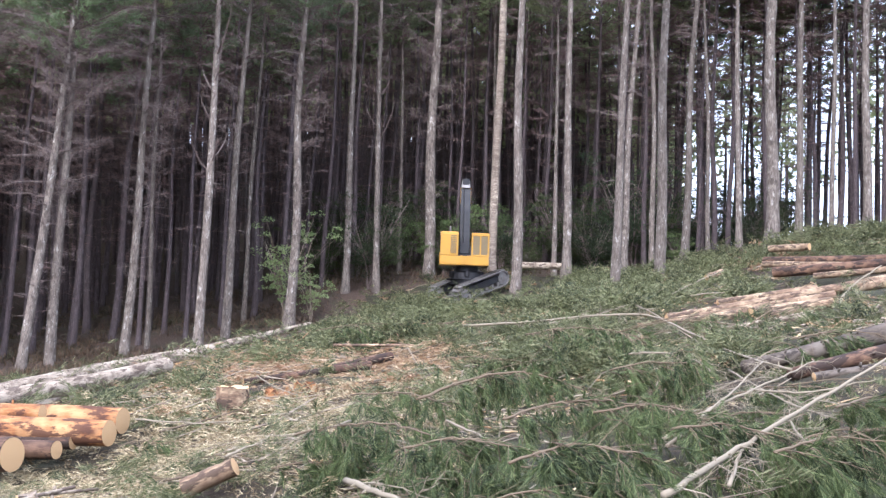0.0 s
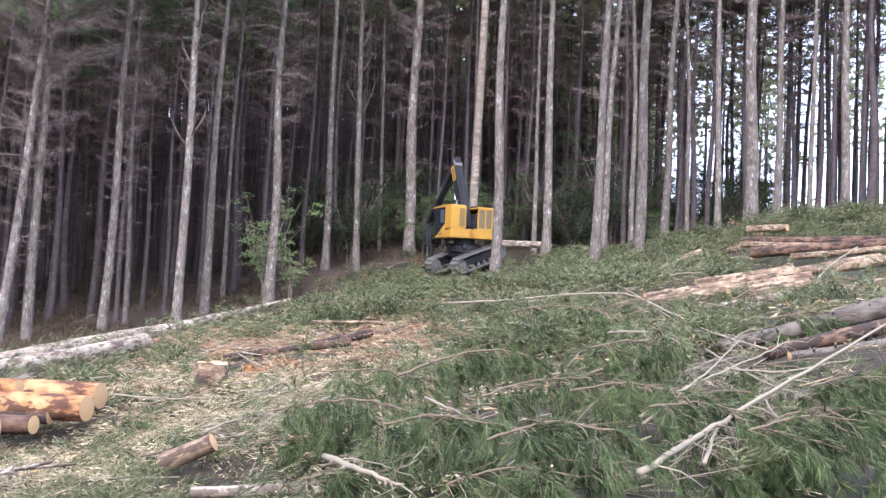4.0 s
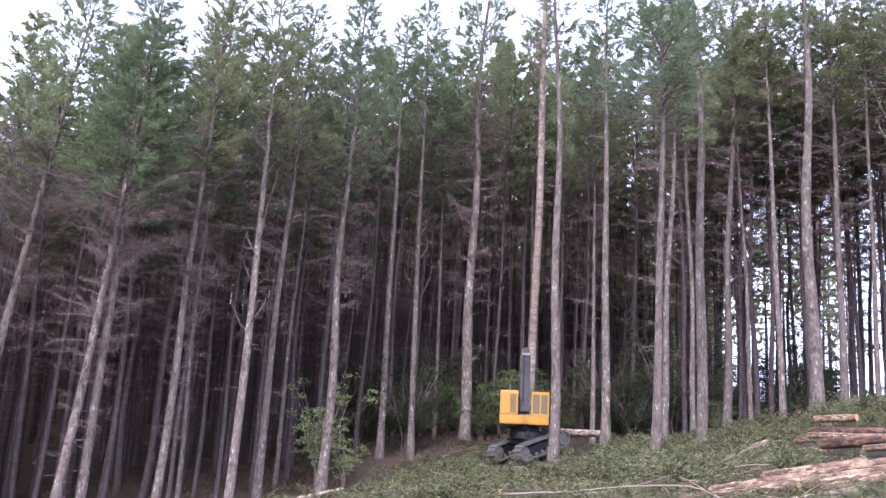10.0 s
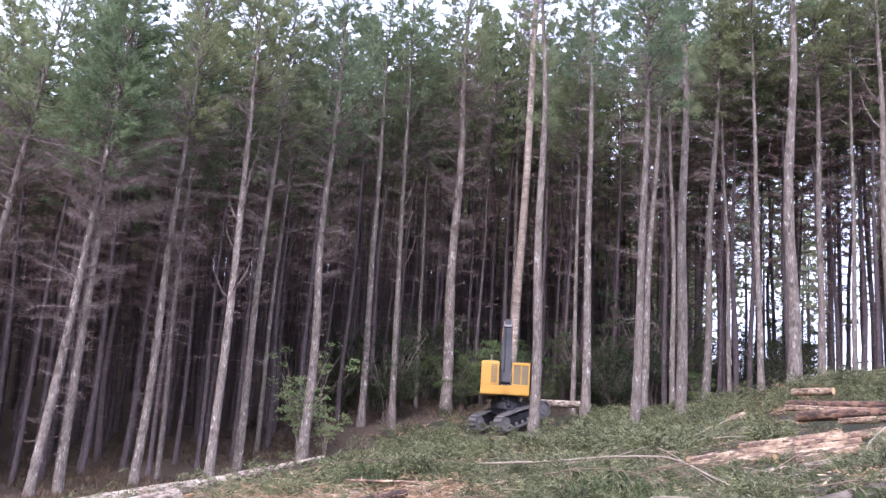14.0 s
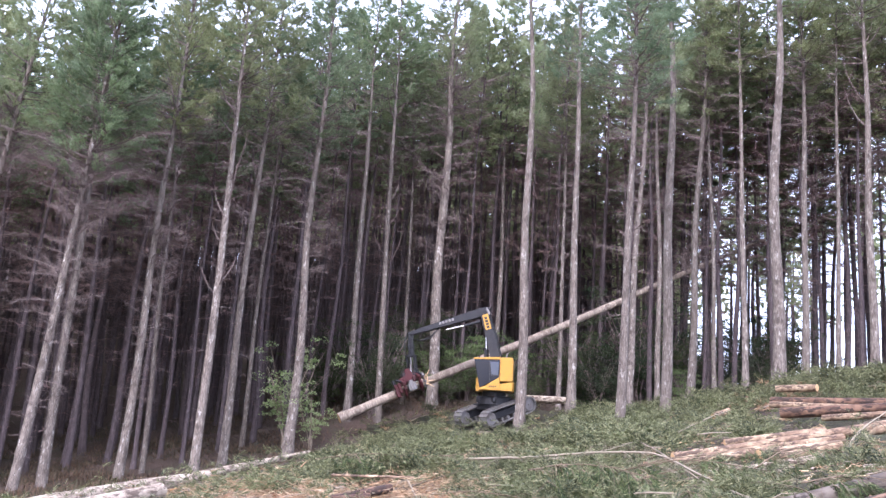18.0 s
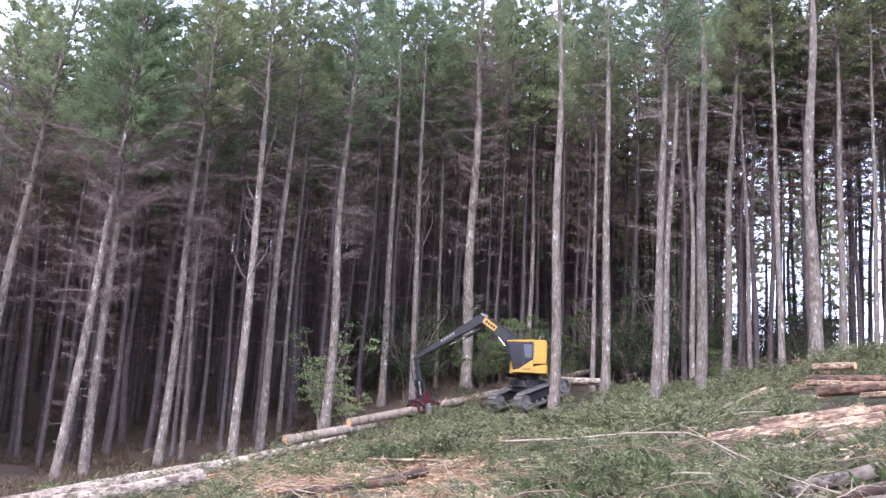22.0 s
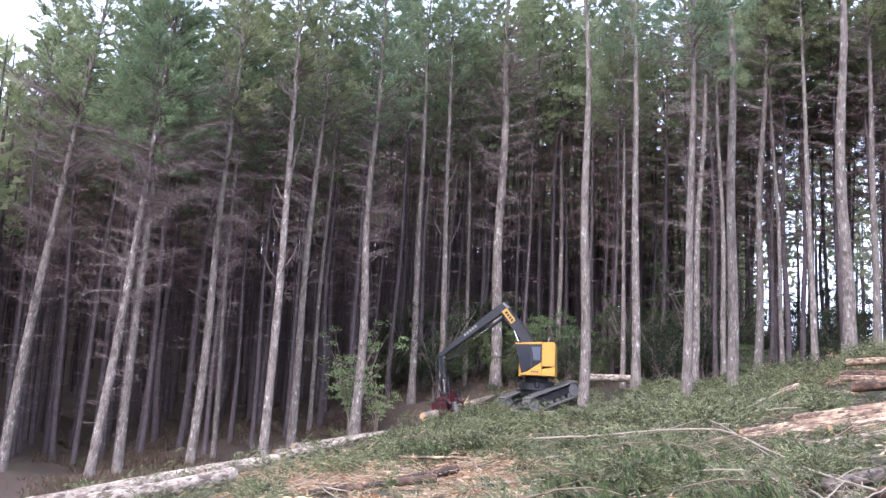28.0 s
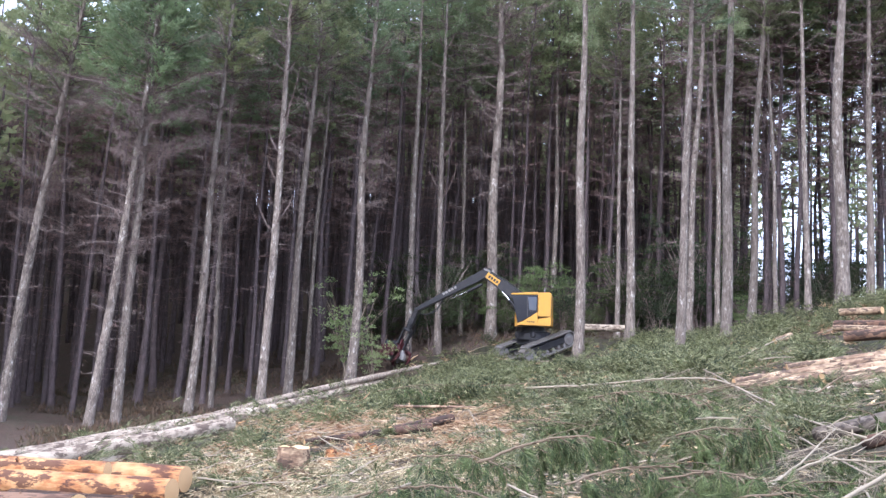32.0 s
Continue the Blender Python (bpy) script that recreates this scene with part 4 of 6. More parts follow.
def edge_grass():
    """Low brown-green growth on the forest floor just inside the edge."""
    global rng
    rng = np.random.default_rng(68)
    n = 6500
    az, d = np.radians(rng.uniform(-26, 16, n)), rng.uniform(34, 84, n)
    x, y = d * np.sin(az), d * np.cos(az)
    keep = ~cleared(x, y) & off_logs(x, y, 0.5) & (field(x, y) > rng.uniform(0.1, 0.8, n))
    x, y = x[keep], y[keep]
    k, per = len(x), 12
    px = (x[:, None] + rng.normal(0, 0.4, (k, per))).ravel()
    py = (y[:, None] + rng.normal(0, 0.4, (k, per))).ravel()
    o = np.stack([px, py, height(px, py) + rng.uniform(0, 0.25, k * per)], 1)
    return blades(o, rng.normal(0, 0.7, (k * per, 3)) + np.array([0, 0, 0.9]), rng.uniform(0.2, 0.5, k * per), 0.06)


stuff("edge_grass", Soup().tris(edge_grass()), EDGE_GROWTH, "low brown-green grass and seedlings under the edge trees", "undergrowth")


def sticks(n, d0, d1, long, thick, lift, seed, seg=3):
    g = np.random.default_rng(seed)
    s = Soup()
    az, d = np.radians(g.uniform(-33, 33, n)), np.sqrt(g.uniform(d0 ** 2, d1 ** 2, n))
    xs, ys = d * np.sin(az), d * np.cos(az)
    keep = cleared(xs, ys) & off_logs(xs, ys, 0.4) & ~(hides(xs, ys) & (g.random(n) < 0.92))
    keep &= (xs < -0.3) | (ys > 13) | (g.random(n) < 0.2)
    for x, y in zip(xs[keep], ys[keep]):
        a, L = g.normal(0.3, 0.9), long * g.uniform(0.25, 1.0) ** 1.4
        z = hz(x, y)
        t = np.linspace(0, 1, seg)
        bend = g.normal(0, 0.12)
        px = x + math.cos(a) * L * t - math.sin(a) * bend * L * t * t
        py = y + math.sin(a) * L * t + math.cos(a) * bend * L * t * t
        pz = height(px, py) + g.uniform(0, lift) + g.normal(0.02, 0.10) * L * t
        s.tube(np.stack([px, py, np.maximum(pz, height(px, py) + 0.01)], 1), np.linspace(thick, thick * 0.3, seg) * g.uniform(0.5, 1.4), 4)
    return s


st = sticks(1300, 5, 14, 0.9, 0.010, 0.18, 71)
for args in ((2000, 13, 32, 1.3, 0.015, 0.35, 72), (800, 30, 66, 1.9, 0.022, 0.5, 73)):
    q = sticks(*args)
    st.add(np.concatenate(q.v), q.f)
for args in ((260, 6, 14, 0.7, 0.024, 0.06, 78), (300, 13, 26, 0.9, 0.034, 0.1, 79)):
    q = sticks(*args)
    st.add(np.concatenate(q.v), q.f)
stuff("loose_sticks", st, STICK, "bare grey sticks and twigs scattered on the slope", "sticks")
ch = sticks(500, 7, 15, 0.35, 0.012, 0.12, 74, 2)
q = sticks(1200, 15, 36, 0.5, 0.02, 0.15, 75, 2)
ch.add(np.concatenate(q.v), q.f)
stuff("wood_chips", ch, SPLINTER, "bright orange splinters and bark chips", "wood chips")


# ---- big fallen boughs in front ----
def bough(pts, r, label, tassels=0, drop=0.3, twigs=14, seed=1, long=0.3, mat=None):
    """A fallen bough along pts: stem, side twigs and hanging tassels of needles."""
    global rng
    rng = np.random.default_rng(seed)
    mat = mat or (BOUGHWOOD if tassels else DEADWOOD)
    p = np.array(pts, float)
    t = np.linspace(0, len(p) - 1, 6 * (len(p) - 1) + 1)
    i = np.clip(t.astype(int), 0, len(p) - 2)
    c = p[i] + (p[i + 1] - p[i]) * (t - i)[:, None]
    for _ in range(10):
        c[1:-1] = (c[:-2] + 2 * c[1:-1] + c[2:]) / 4
    c[1:-1] += rng.normal(0, 0.005, (len(c) - 2, 3))
    origin = Vector(c[0])
    c = c - c[0]
    ob = new("fallen_bough")
    ob.matrix_basis = Matrix.Translation(origin)
    part("stem", Soup().tube(c, np.linspace(r, r * 0.45, len(c)), 7, True).mesh("bough_stem", mat, True), ob)
    tw, nd = Soup(), Soup()
    ways = [c]
    ax = c[-1] / (np.linalg.norm(c[-1]) + 1e-9)
    for _ in range(twigs):
        k = rng.integers(1, len(c) - 1)
        L = rng.uniform(0.25, 0.9) * (0.5 + r * 12) * (long / 0.3)
        d = ax * rng.uniform(0.2, 0.9) + rng.normal(0, 0.55, 3)
        d[2] = rng.normal(-0.1 if tassels else 0.05, 0.35)
        s = np.linspace(0, 1, 5)[:, None]
        q = c[k] + d * L * s + np.array([0, 0, -0.25 * L]) * s * s + rng.normal(0, 0.02 * L, (5, 3)) * s
        tw.tube(q, np.linspace(r * 0.3, r * 0.08, 5), 4)
        ways.append(q)
        for _ in range(0 if tassels else 5):
            e = q[rng.integers(1, 5)]
            w = d * 0.5 + rng.normal(0, 0.5, 3) - np.array([0, 0, 0.25])
            tw.tube([e, e + w * L * 0.3, e + w * L * 0.5 - np.array([0, 0, 0.12 * L])], [max(0.003, r * 0.12), max(0.0025, r * 0.08), 0.001], 3)
    if not tassels:
        for _ in range(int(10 * np.linalg.norm(c[-1]) ** 0.5)):
            e = c[rng.integers(0, len(c))]
            w = rng.normal(0, 1, 3)
            w /= np.linalg.norm(w)
            tw.tube([e, e + w * r * 1.9], [r * 0.5, r * 0.25], 5, True)
    if tassels:
        # side branchlets that droop to both sides, each hung with brushes of needles
        q = long / 0.3
        count = int(tassels * 0.55)
        spine = np.concatenate(ways)
        o = spine[rng.integers(0, len(spine), count)]
        flat = np.array([-ax[1], ax[0], 0])
        way = ax * rng.uniform(0.1, 0.9, (count, 1)) + flat * rng.choice([-1.0, 1.0], (count, 1)) * rng.uniform(0.3, 1.0, (count, 1))
        way /= np.linalg.norm(way, axis=1)[:, None]
        L = rng.uniform(0.12, 0.42, count) * q
        hang = rng.uniform(0.3, 1.3, count) * drop / 0.36
        ts = np.linspace(0, 1, 4)
        for i in range(count):
            tw.tube(o[i] + way[i] * L[i] * ts[:, None] - np.array([0, 0, 1]) * (hang[i] * L[i] * ts ** 2)[:, None], np.array([0.004, 0.003, 0.0025, 0.0015]) * q, 3)
        per, n = 5, 44
        f = rng.uniform(0.25, 1.0, (count, per, 1))
        Lc, hc = L[:, None, None], hang[:, None, None]
        e = o[:, None] + way[:, None] * Lc * f - np.array([0, 0, 1]) * (hc * Lc * f * f)
        d = way[:, None] * 0.55 - np.array([0, 0, 1]) * (0.25 + 1.1 * hc * f) + rng.normal(0, 0.3, (count, per, 3))
        d = (d / np.linalg.norm(d, axis=-1)[..., None]).reshape(-1, 3)
        e = e.reshape(-1, 3)
        k = len(e)
        T = rng.uniform(0.07, 0.17, (k, 1)) * q
        g = rng.random((k, n))
        oo = (e[:, None] + d[:, None] * (T * g)[..., None]).reshape(-1, 3)
        dd = np.repeat(d, n, 0) + rng.normal(0, 0.27, (k * n, 3))
        nd.tris(blades(oo, dd, rng.uniform(0.07, 0.13, k * n) * q, 0.0048 * q))
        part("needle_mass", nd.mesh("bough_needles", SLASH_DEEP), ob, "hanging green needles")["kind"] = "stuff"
    part("twig_mass", tw.mesh("bough_twigs", mat), ob)["kind"] = "stuff"
    return tagged(ob, label, "branch", "fallen boughs on the slash")


GREEN_BOUGH = "fallen pine bough with hanging dark green needles"
BARE = "bare pale dead branch lying over the slash"
bough([(-0.23, 10.60, 0.64), (0.46, 11.19, 0.88), (1.05, 11.25, 0.95), (1.62, 10.88, 0.77)], 0.017, GREEN_BOUGH, 150, drop=0.42, twigs=26, seed=201)
bough([(0.58, 8.83, 0.65), (1.13, 9.63, 0.75), (1.55, 9.17, 0.82), (1.80, 8.46, 0.84)], 0.013, GREEN_BOUGH, 150, drop=0.4, twigs=24, seed=202)
bough([(-1.31, 8.95, 0.43), (-0.91, 9.00, 0.53), (-0.43, 8.74, 0.60), (-0.07, 7.85, 0.62)], 0.012, GREEN_BOUGH, 110, drop=0.36, twigs=22, seed=203)
bough([(-1.02, 11.25, 0.59), (-0.38, 11.29, 0.67), (0.13, 10.05, 0.62)], 0.011, GREEN_BOUGH, 80, drop=0.36, twigs=16, seed=204)
bough([(-0.32, 7.39, 0.54), (0.11, 7.50, 0.67), (0.49, 6.78, 0.70)], 0.011, GREEN_BOUGH, 110, drop=0.3, twigs=18, seed=205)
bough([(0.46, 6.28, 0.66), (0.89, 6.59, 0.78), (1.18, 6.09, 0.78)], 0.011, GREEN_BOUGH, 120, drop=0.3, twigs=18, seed=206)
bough([(-1.46, 8.68, 0.17), (-1.10, 8.93, 0.23), (-0.67, 8.77, 0.18)], 0.009, GREEN_BOUGH, 60, drop=0.25, twigs=14, seed=207)
bough([(-0.58, 7.58, 0.29), (-0.15, 7.80, 0.33), (0.29, 7.49, 0.33)], 0.009, GREEN_BOUGH, 90, drop=0.24, twigs=14, seed=208)
bough([(1.51, 17.44, 1.19), (2.24, 17.66, 1.35), (3.00, 17.34, 1.34), (3.46, 16.64, 1.20)], 0.013, GREEN_BOUGH, 130, drop=0.6, twigs=20, long=0.5, seed=209)
bough([(2.26, 13.00, 0.87), (2.83, 13.20, 1.01), (3.33, 12.77, 1.00)], 0.012, GREEN_BOUGH, 90, drop=0.45, twigs=16, long=0.4, seed=210)
bough([(1.37, 8.69, 0.75), (1.81, 8.66, 0.86), (2.09, 7.98, 0.85)], 0.011, GREEN_BOUGH, 80, drop=0.36, twigs=16, seed=211)
bough([(1.74, 7.30, 0.79), (2.20, 7.59, 0.83), (2.43, 7.10, 0.80)], 0.011, GREEN_BOUGH, 70, drop=0.33, twigs=16, seed=212)
bough([(2.19, 6.39, 0.77), (2.70, 6.84, 0.84), (2.94, 6.52, 0.85)], 0.011, GREEN_BOUGH, 120, drop=0.32, twigs=18, seed=213)
bough([(1.96, 7.14, 0.45), (2.36, 7.12, 0.53), (2.65, 6.91, 0.51)], 0.009, GREEN_BOUGH, 110, drop=0.26, twigs=16, seed=214)
bough([(3.06, 7.55, 0.97), (3.79, 8.60, 0.99), (4.11, 8.45, 0.99)], 0.011, GREEN_BOUGH, 70, drop=0.36, twigs=16, seed=215)
bough([(-0.19, 17.00, 0.68), (0.60, 17.29, 0.81), (1.32, 16.20, 0.77)], 0.011, GREEN_BOUGH, 60, drop=0.4, twigs=14, long=0.4, seed=216)
bough([(5.15, 14.35, 1.33), (5.87, 14.51, 1.48), (6.44, 14.26, 1.46)], 0.012, GREEN_BOUGH, 50, drop=0.45, twigs=14, long=0.45, seed=217)
bough([(4.49, 16.50, 1.14), (5.43, 17.06, 1.27), (4.91, 13.70, 1.27)], 0.011, GREEN_BOUGH, 50, drop=0.4, twigs=12, long=0.42, seed=218)
bough([(-0.35, 28.00, 1.10), (1.13, 28.48, 1.30), (2.29, 26.60, 1.21)], 0.015, GREEN_BOUGH, 60, drop=0.5, twigs=14, long=0.6, seed=219)
bough([(-4.06, 31.74, 0.72), (-2.70, 32.89, 1.02), (-1.16, 32.48, 0.99)], 0.015, GREEN_BOUGH, 60, drop=0.5, twigs=14, long=0.65, seed=220)
bough([(-3.54, 10.41, -0.31), (-3.28, 10.71, -0.26), (-2.56, 9.46, -0.11)], 0.009, GREEN_BOUGH, 40, drop=0.22, twigs=12, seed=221)
bough([(-2.80, 11.00, -0.17), (-2.40, 10.58, -0.02), (-1.88, 9.82, 0.06)], 0.009, GREEN_BOUGH, 34, drop=0.22, twigs=10, seed=222)
bough([(-4.14, 12.75, -0.30), (-3.86, 13.04, -0.22), (-3.46, 12.95, -0.31)], 0.009, GREEN_BOUGH, 24, drop=0.2, twigs=8, seed=223)
bough([(0.60, 26.99, 1.12), (2.38, 25.89, 1.29), (3.46, 24.76, 1.49), (4.81, 23.51, 1.64), (5.15, 22.42, 1.50), (4.62, 15.53, 1.03), (4.36, 12.14, 1.00)], 0.035, BARE, 0, twigs=34, seed=224)
bough([(1.34, 5.80, 0.58), (2.14, 7.08, 0.67), (2.99, 8.06, 0.91), (4.90, 9.85, 1.51)], 0.024, BARE, 0, twigs=22, seed=225)
bough([(1.87, 8.09, 0.62), (2.76, 9.92, 0.72), (3.67, 10.63, 0.97), (4.35, 11.40, 1.14)], 0.017, BARE, 0, twigs=13, seed=226)
bough([(2.93, 15.22, 1.00), (3.51, 15.10, 1.06), (3.75, 13.85, 0.97), (3.63, 12.79, 0.82)], 0.018, BARE, 0, twigs=16, seed=227)
bough([(5.64, 32.51, 2.15), (6.17, 29.16, 1.76), (4.94, 19.28, 1.16), (4.51, 14.99, 0.95)], 0.022, BARE, 0, twigs=22, seed=228)
bough([(-0.72, 7.82, 0.24), (-0.36, 6.79, 0.34), (-0.12, 6.60, 0.29)], 0.028, BARE, 0, twigs=6, seed=229)
bough([(-0.68, 8.82, 0.36), (-0.39, 9.09, 0.42), (0.03, 8.00, 0.46)], 0.012, BARE, 0, twigs=10, seed=230)
bough([(0.08, 10.20, 0.46), (0.41, 9.44, 0.42), (0.51, 7.68, 0.55)], 0.014, BARE, 0, twigs=8, seed=231)
bough([(1.82, 7.79, 0.60), (2.98, 10.07, 0.83), (3.92, 11.87, 1.10)], 0.016, BARE, 0, twigs=16, seed=232)
bough([(1.74, 5.85, 0.64), (2.27, 7.36, 0.63), (2.53, 7.91, 0.74)], 0.014, BARE, 0, twigs=12, seed=233)
bough([(3.31, 10.39, 0.87), (3.60, 9.70, 0.88), (4.51, 9.98, 1.06)], 0.014, BARE, 0, twigs=11, seed=234)
bough([(2.92, 8.25, 0.80), (2.74, 7.14, 0.68), (2.68, 6.68, 0.55)], 0.010, BARE, 0, twigs=10, seed=235)
bough([(8.25, 20.39, 1.88), (8.84, 21.23, 2.33), (9.86, 21.88, 2.88)], 0.030, BARE, 0, twigs=16, seed=236)
bough([(3.85, 13.04, 0.92), (3.35, 9.32, 0.80), (3.48, 8.57, 0.78)], 0.012, BARE, 0, twigs=10, seed=237)
bough([(-0.91, 10.16, 0.43), (-1.19, 9.63, 0.37), (-1.54, 9.73, 0.32)], 0.014, BARE, 0, twigs=10, seed=238)
bough([(-4.28, 13.85, -0.09), (-3.42, 13.63, -0.11), (-2.52, 13.01, 0.05)], 0.014, BARE, 0, twigs=12, seed=239)
bough([(-2.01, 9.34, 0.15), (-1.85, 9.62, 0.22), (-1.69, 9.65, 0.26)], 0.016, BARE, 0, twigs=5, seed=240)
bough([(-0.94, 26.98, 0.52), (-0.59, 22.94, 0.33), (-0.37, 18.80, 0.41)], 0.016, BARE, 0, twigs=4, seed=241)
bough([(-3.79, 20.30, 0.08), (-3.10, 18.69, -0.05), (-2.54, 17.77, -0.05)], 0.016, BARE, 0, twigs=6, seed=242)
bough([(2.68, 25.86, 1.24), (4.07, 26.19, 1.50), (5.23, 27.51, 1.85)], 0.020, BARE, 0, twigs=11, seed=243)
bough([(8.27, 35.04, 2.36), (10.24, 38.67, 3.03), (11.90, 41.32, 3.52)], 0.030, BARE, 0, twigs=14, seed=244)

bough([(2.6, 9.6, 0.60), (3.1, 9.9, 0.70), (3.6, 9.6, 0.70)], 0.010, GREEN_BOUGH, 70, drop=0.3, twigs=14, seed=245)
bough([(3.3, 11.2, 0.74), (3.9, 11.4, 0.86), (4.4, 11.1, 0.86)], 0.010, GREEN_BOUGH, 70, drop=0.32, twigs=14, seed=246)
bough([(3.9, 9.2, 0.86), (4.4, 9.5, 0.97), (4.8, 9.2, 0.97)], 0.010, GREEN_BOUGH, 70, drop=0.32, twigs=14, seed=247)
bough([(2.9, 8.0, 0.62), (3.3, 8.2, 0.74), (3.7, 7.9, 0.76)], 0.010, GREEN_BOUGH, 80, drop=0.3, twigs=14, seed=248)
bough([(4.3, 12.0, 0.82), (4.9, 12.0, 0.92), (5.4, 11.7, 0.95)], 0.010, GREEN_BOUGH, 50, drop=0.3, twigs=12, seed=249)
bough([(-0.9, 7.0, 0.18), (-0.5, 7.2, 0.28), (-0.1, 6.9, 0.26)], 0.009, GREEN_BOUGH, 70, drop=0.22, twigs=12, seed=250)
bough([(0.2, 6.0, 0.42), (0.6, 6.2, 0.54), (1.0, 5.9, 0.52)], 0.009, GREEN_BOUGH, 70, drop=0.24, twigs=12, seed=251)

# boughs heaped further up the slope
FAR_BOUGHS = random.Random(77)
heaped = 0
while heaped < 30:
    az, d = radians(FAR_BOUGHS.uniform(-9, 24)), FAR_BOUGHS.uniform(19, 58)
    x, y, way = d * math.sin(az), d * math.cos(az), FAR_BOUGHS.uniform(-0.6, 0.6)
    here = np.array([[x], [y]])
    if brown(x, y) > 0.3 or hides(here[0], here[1])[0] or not off_logs(here[0], here[1], 1.0)[0]:
        continue
    heaped += 1
    L, h = FAR_BOUGHS.uniform(0.8, 1.5), FAR_BOUGHS.uniform(0.45, 0.8)
    bough([(x + k * L * math.cos(way), y + k * L * math.sin(way), hz(x + k * L * math.cos(way), y + k * L * math.sin(way)) + h * (1 - 0.35 * k * k)) for k in (-1, 0, 1)],
          0.014, GREEN_BOUGH, 15, drop=0.5, twigs=12, seed=400 + heaped, long=0.42)


# ---- the tracked harvester ----
def prism(profile, y0, y1, bevel=0.03, seg=2):
    """A solid from an x-z outline, between y0 and y1, with eased edges."""
    bm = bmesh.new()
    a = [bm.verts.new((x, y0, z)) for x, z in profile]
    b = [bm.verts.new((x, y1, z)) for x, z in profile]
    bm.faces.new(a)
    bm.faces.new(list(reversed(b)))
    n = len(a)
    for i in range(n):
        bm.faces.new((a[i], b[i], b[(i + 1) % n], a[(i + 1) % n]))
    bmesh.ops.recalc_face_normals(bm, faces=bm.faces)
    if bevel:
        bmesh.ops.bevel(bm, geom=list(bm.edges), offset=bevel, segments=seg, affect="EDGES", clamp_overlap=True)
    return bm


def box(x0, x1, y0, y1, z0, z1, bevel=0.02, seg=1):
    return prism([(x0, z0), (x1, z0), (x1, z1), (x0, z1)], y0, y1, bevel, seg)


def rod(p, q, r, sides=12, r2=None):
    s = Soup().tube([p, q], [r, r if r2 is None else r2], sides, True)
    bm = bmesh.new()
    vs = [bm.verts.new(v) for v in np.concatenate(s.v)]
    for f in s.f:
        bm.faces.new([vs[i] for i in f])
    bmesh.ops.recalc_face_normals(bm, faces=bm.faces)
    return bm


def merge(*bms):
    out = bmesh.new()
    for b in bms:
        m = bpy.data.meshes.new("tmp")
        b.to_mesh(m)
        out.from_mesh(m)
        b.free()
        bpy.data.meshes.remove(m)
    return out


def piece(name, bm, mat, parent, label="", m=None):
    me = bpy.data.meshes.new(name)
    bm.to_mesh(me)
    bm.free()
    me.materials.append(mat)
    return part(name, me, parent, label, m)


FLOOR = 1.62
harvester = tagged(new("tree_harvester"), "yellow tracked tree harvester with black boom and red felling head", "harvester")
harvester.matrix_basis = Matrix.Translation((1.27, 61.6, 2.47))


def tracks():
    for side, y in (("near", -1.15), ("far", 1.15)):
        tilt = Matrix.Rotation(radians(42), 4, "Z") @ Matrix.Rotation(radians(-18), 4, "Y")
        L, R, W = 1.75, 0.45, 0.34
        n = 40
        loop = []
        for i in range(n):
            s = i / n * (4 * L + 2 * math.pi * R)
            if s < 2 * L:
                loop.append((L - s, 2 * R, 0))
            elif s < 2 * L + math.pi * R:
                a = (s - 2 * L) / R
                loop.append((-L - R * math.sin(a), R + R * math.cos(a), a))
            elif s < 4 * L + math.pi * R:
                loop.append((-L + s - 2 * L - math.pi * R, 0, math.pi))
            else:
                a = (s - 4 * L - math.pi * R) / R
                loop.append((L + R * math.sin(a), R - R * math.cos(a), math.pi + a))
        shoes = []
        for x, z, a in loop:
            b = merge(box(-0.115, 0.115, -W, W, -0.03, 0.03, 0.0), box(-0.1, -0.06, -W, W, 0.03, 0.085, 0.0))
            bmesh.ops.transform(b, matrix=Matrix.Translation((x, y, z)) @ Matrix.Rotation(-a, 4, "Y"), verts=b.verts)
            shoes.append(b)
        track = piece("track", merge(*shoes), STEEL, harvester, "worn steel crawler track with grouser shoes", Matrix.Translation((0.45, 0, 0.1)) @ tilt)
        frame_bm = prism([(-1.6, 0.3), (1.6, 0.3), (1.75, 0.45), (1.4, 0.7), (-1.4, 0.7), (-1.75, 0.45)], y - 0.2, y + 0.2, 0.04)
        piece("track_frame", frame_bm, BLACK, track, "black track frame")
        for x, nm in ((L, "idler_wheel"), (-L, "drive_sprocket")):
            piece(nm, merge(rod((x, y - 0.24, R), (x, y + 0.24, R), R - 0.06, 18), rod((x, y - 0.3, R), (x, y + 0.3, R), 0.14, 12)), STEEL, track)
        for k in range(6):
            x = -1.3 + 0.52 * k
            piece("track_roller", rod((x, y - 0.22, 0.16), (x, y + 0.22, 0.16), 0.12, 10), STEEL, track)
    piece("undercarriage", merge(box(-0.75, 0.75, -1.1, 1.1, 0.55, 0.95, 0.06), rod((0, 0, 0.9), (0, 0, 1.3), 1.0, 24), box(-0.8, 0.8, -0.85, 0.85, 1.0, 1.42, 0.08), rod((0, 0, 1.25), (0, 0, FLOOR + 0.14), 0.72, 24),
                                    box(-0.5, 0.5, -1.25, -0.85, 0.5, 0.85, 0.05), box(-0.5, 0.5, 0.85, 1.25, 0.5, 0.85, 0.05)), BLACK, harvester, "black levelling undercarriage",
          Matrix.Translation((0.22, 0, 0)) @ Matrix.Rotation(radians(42), 4, "Z"))


tracks()


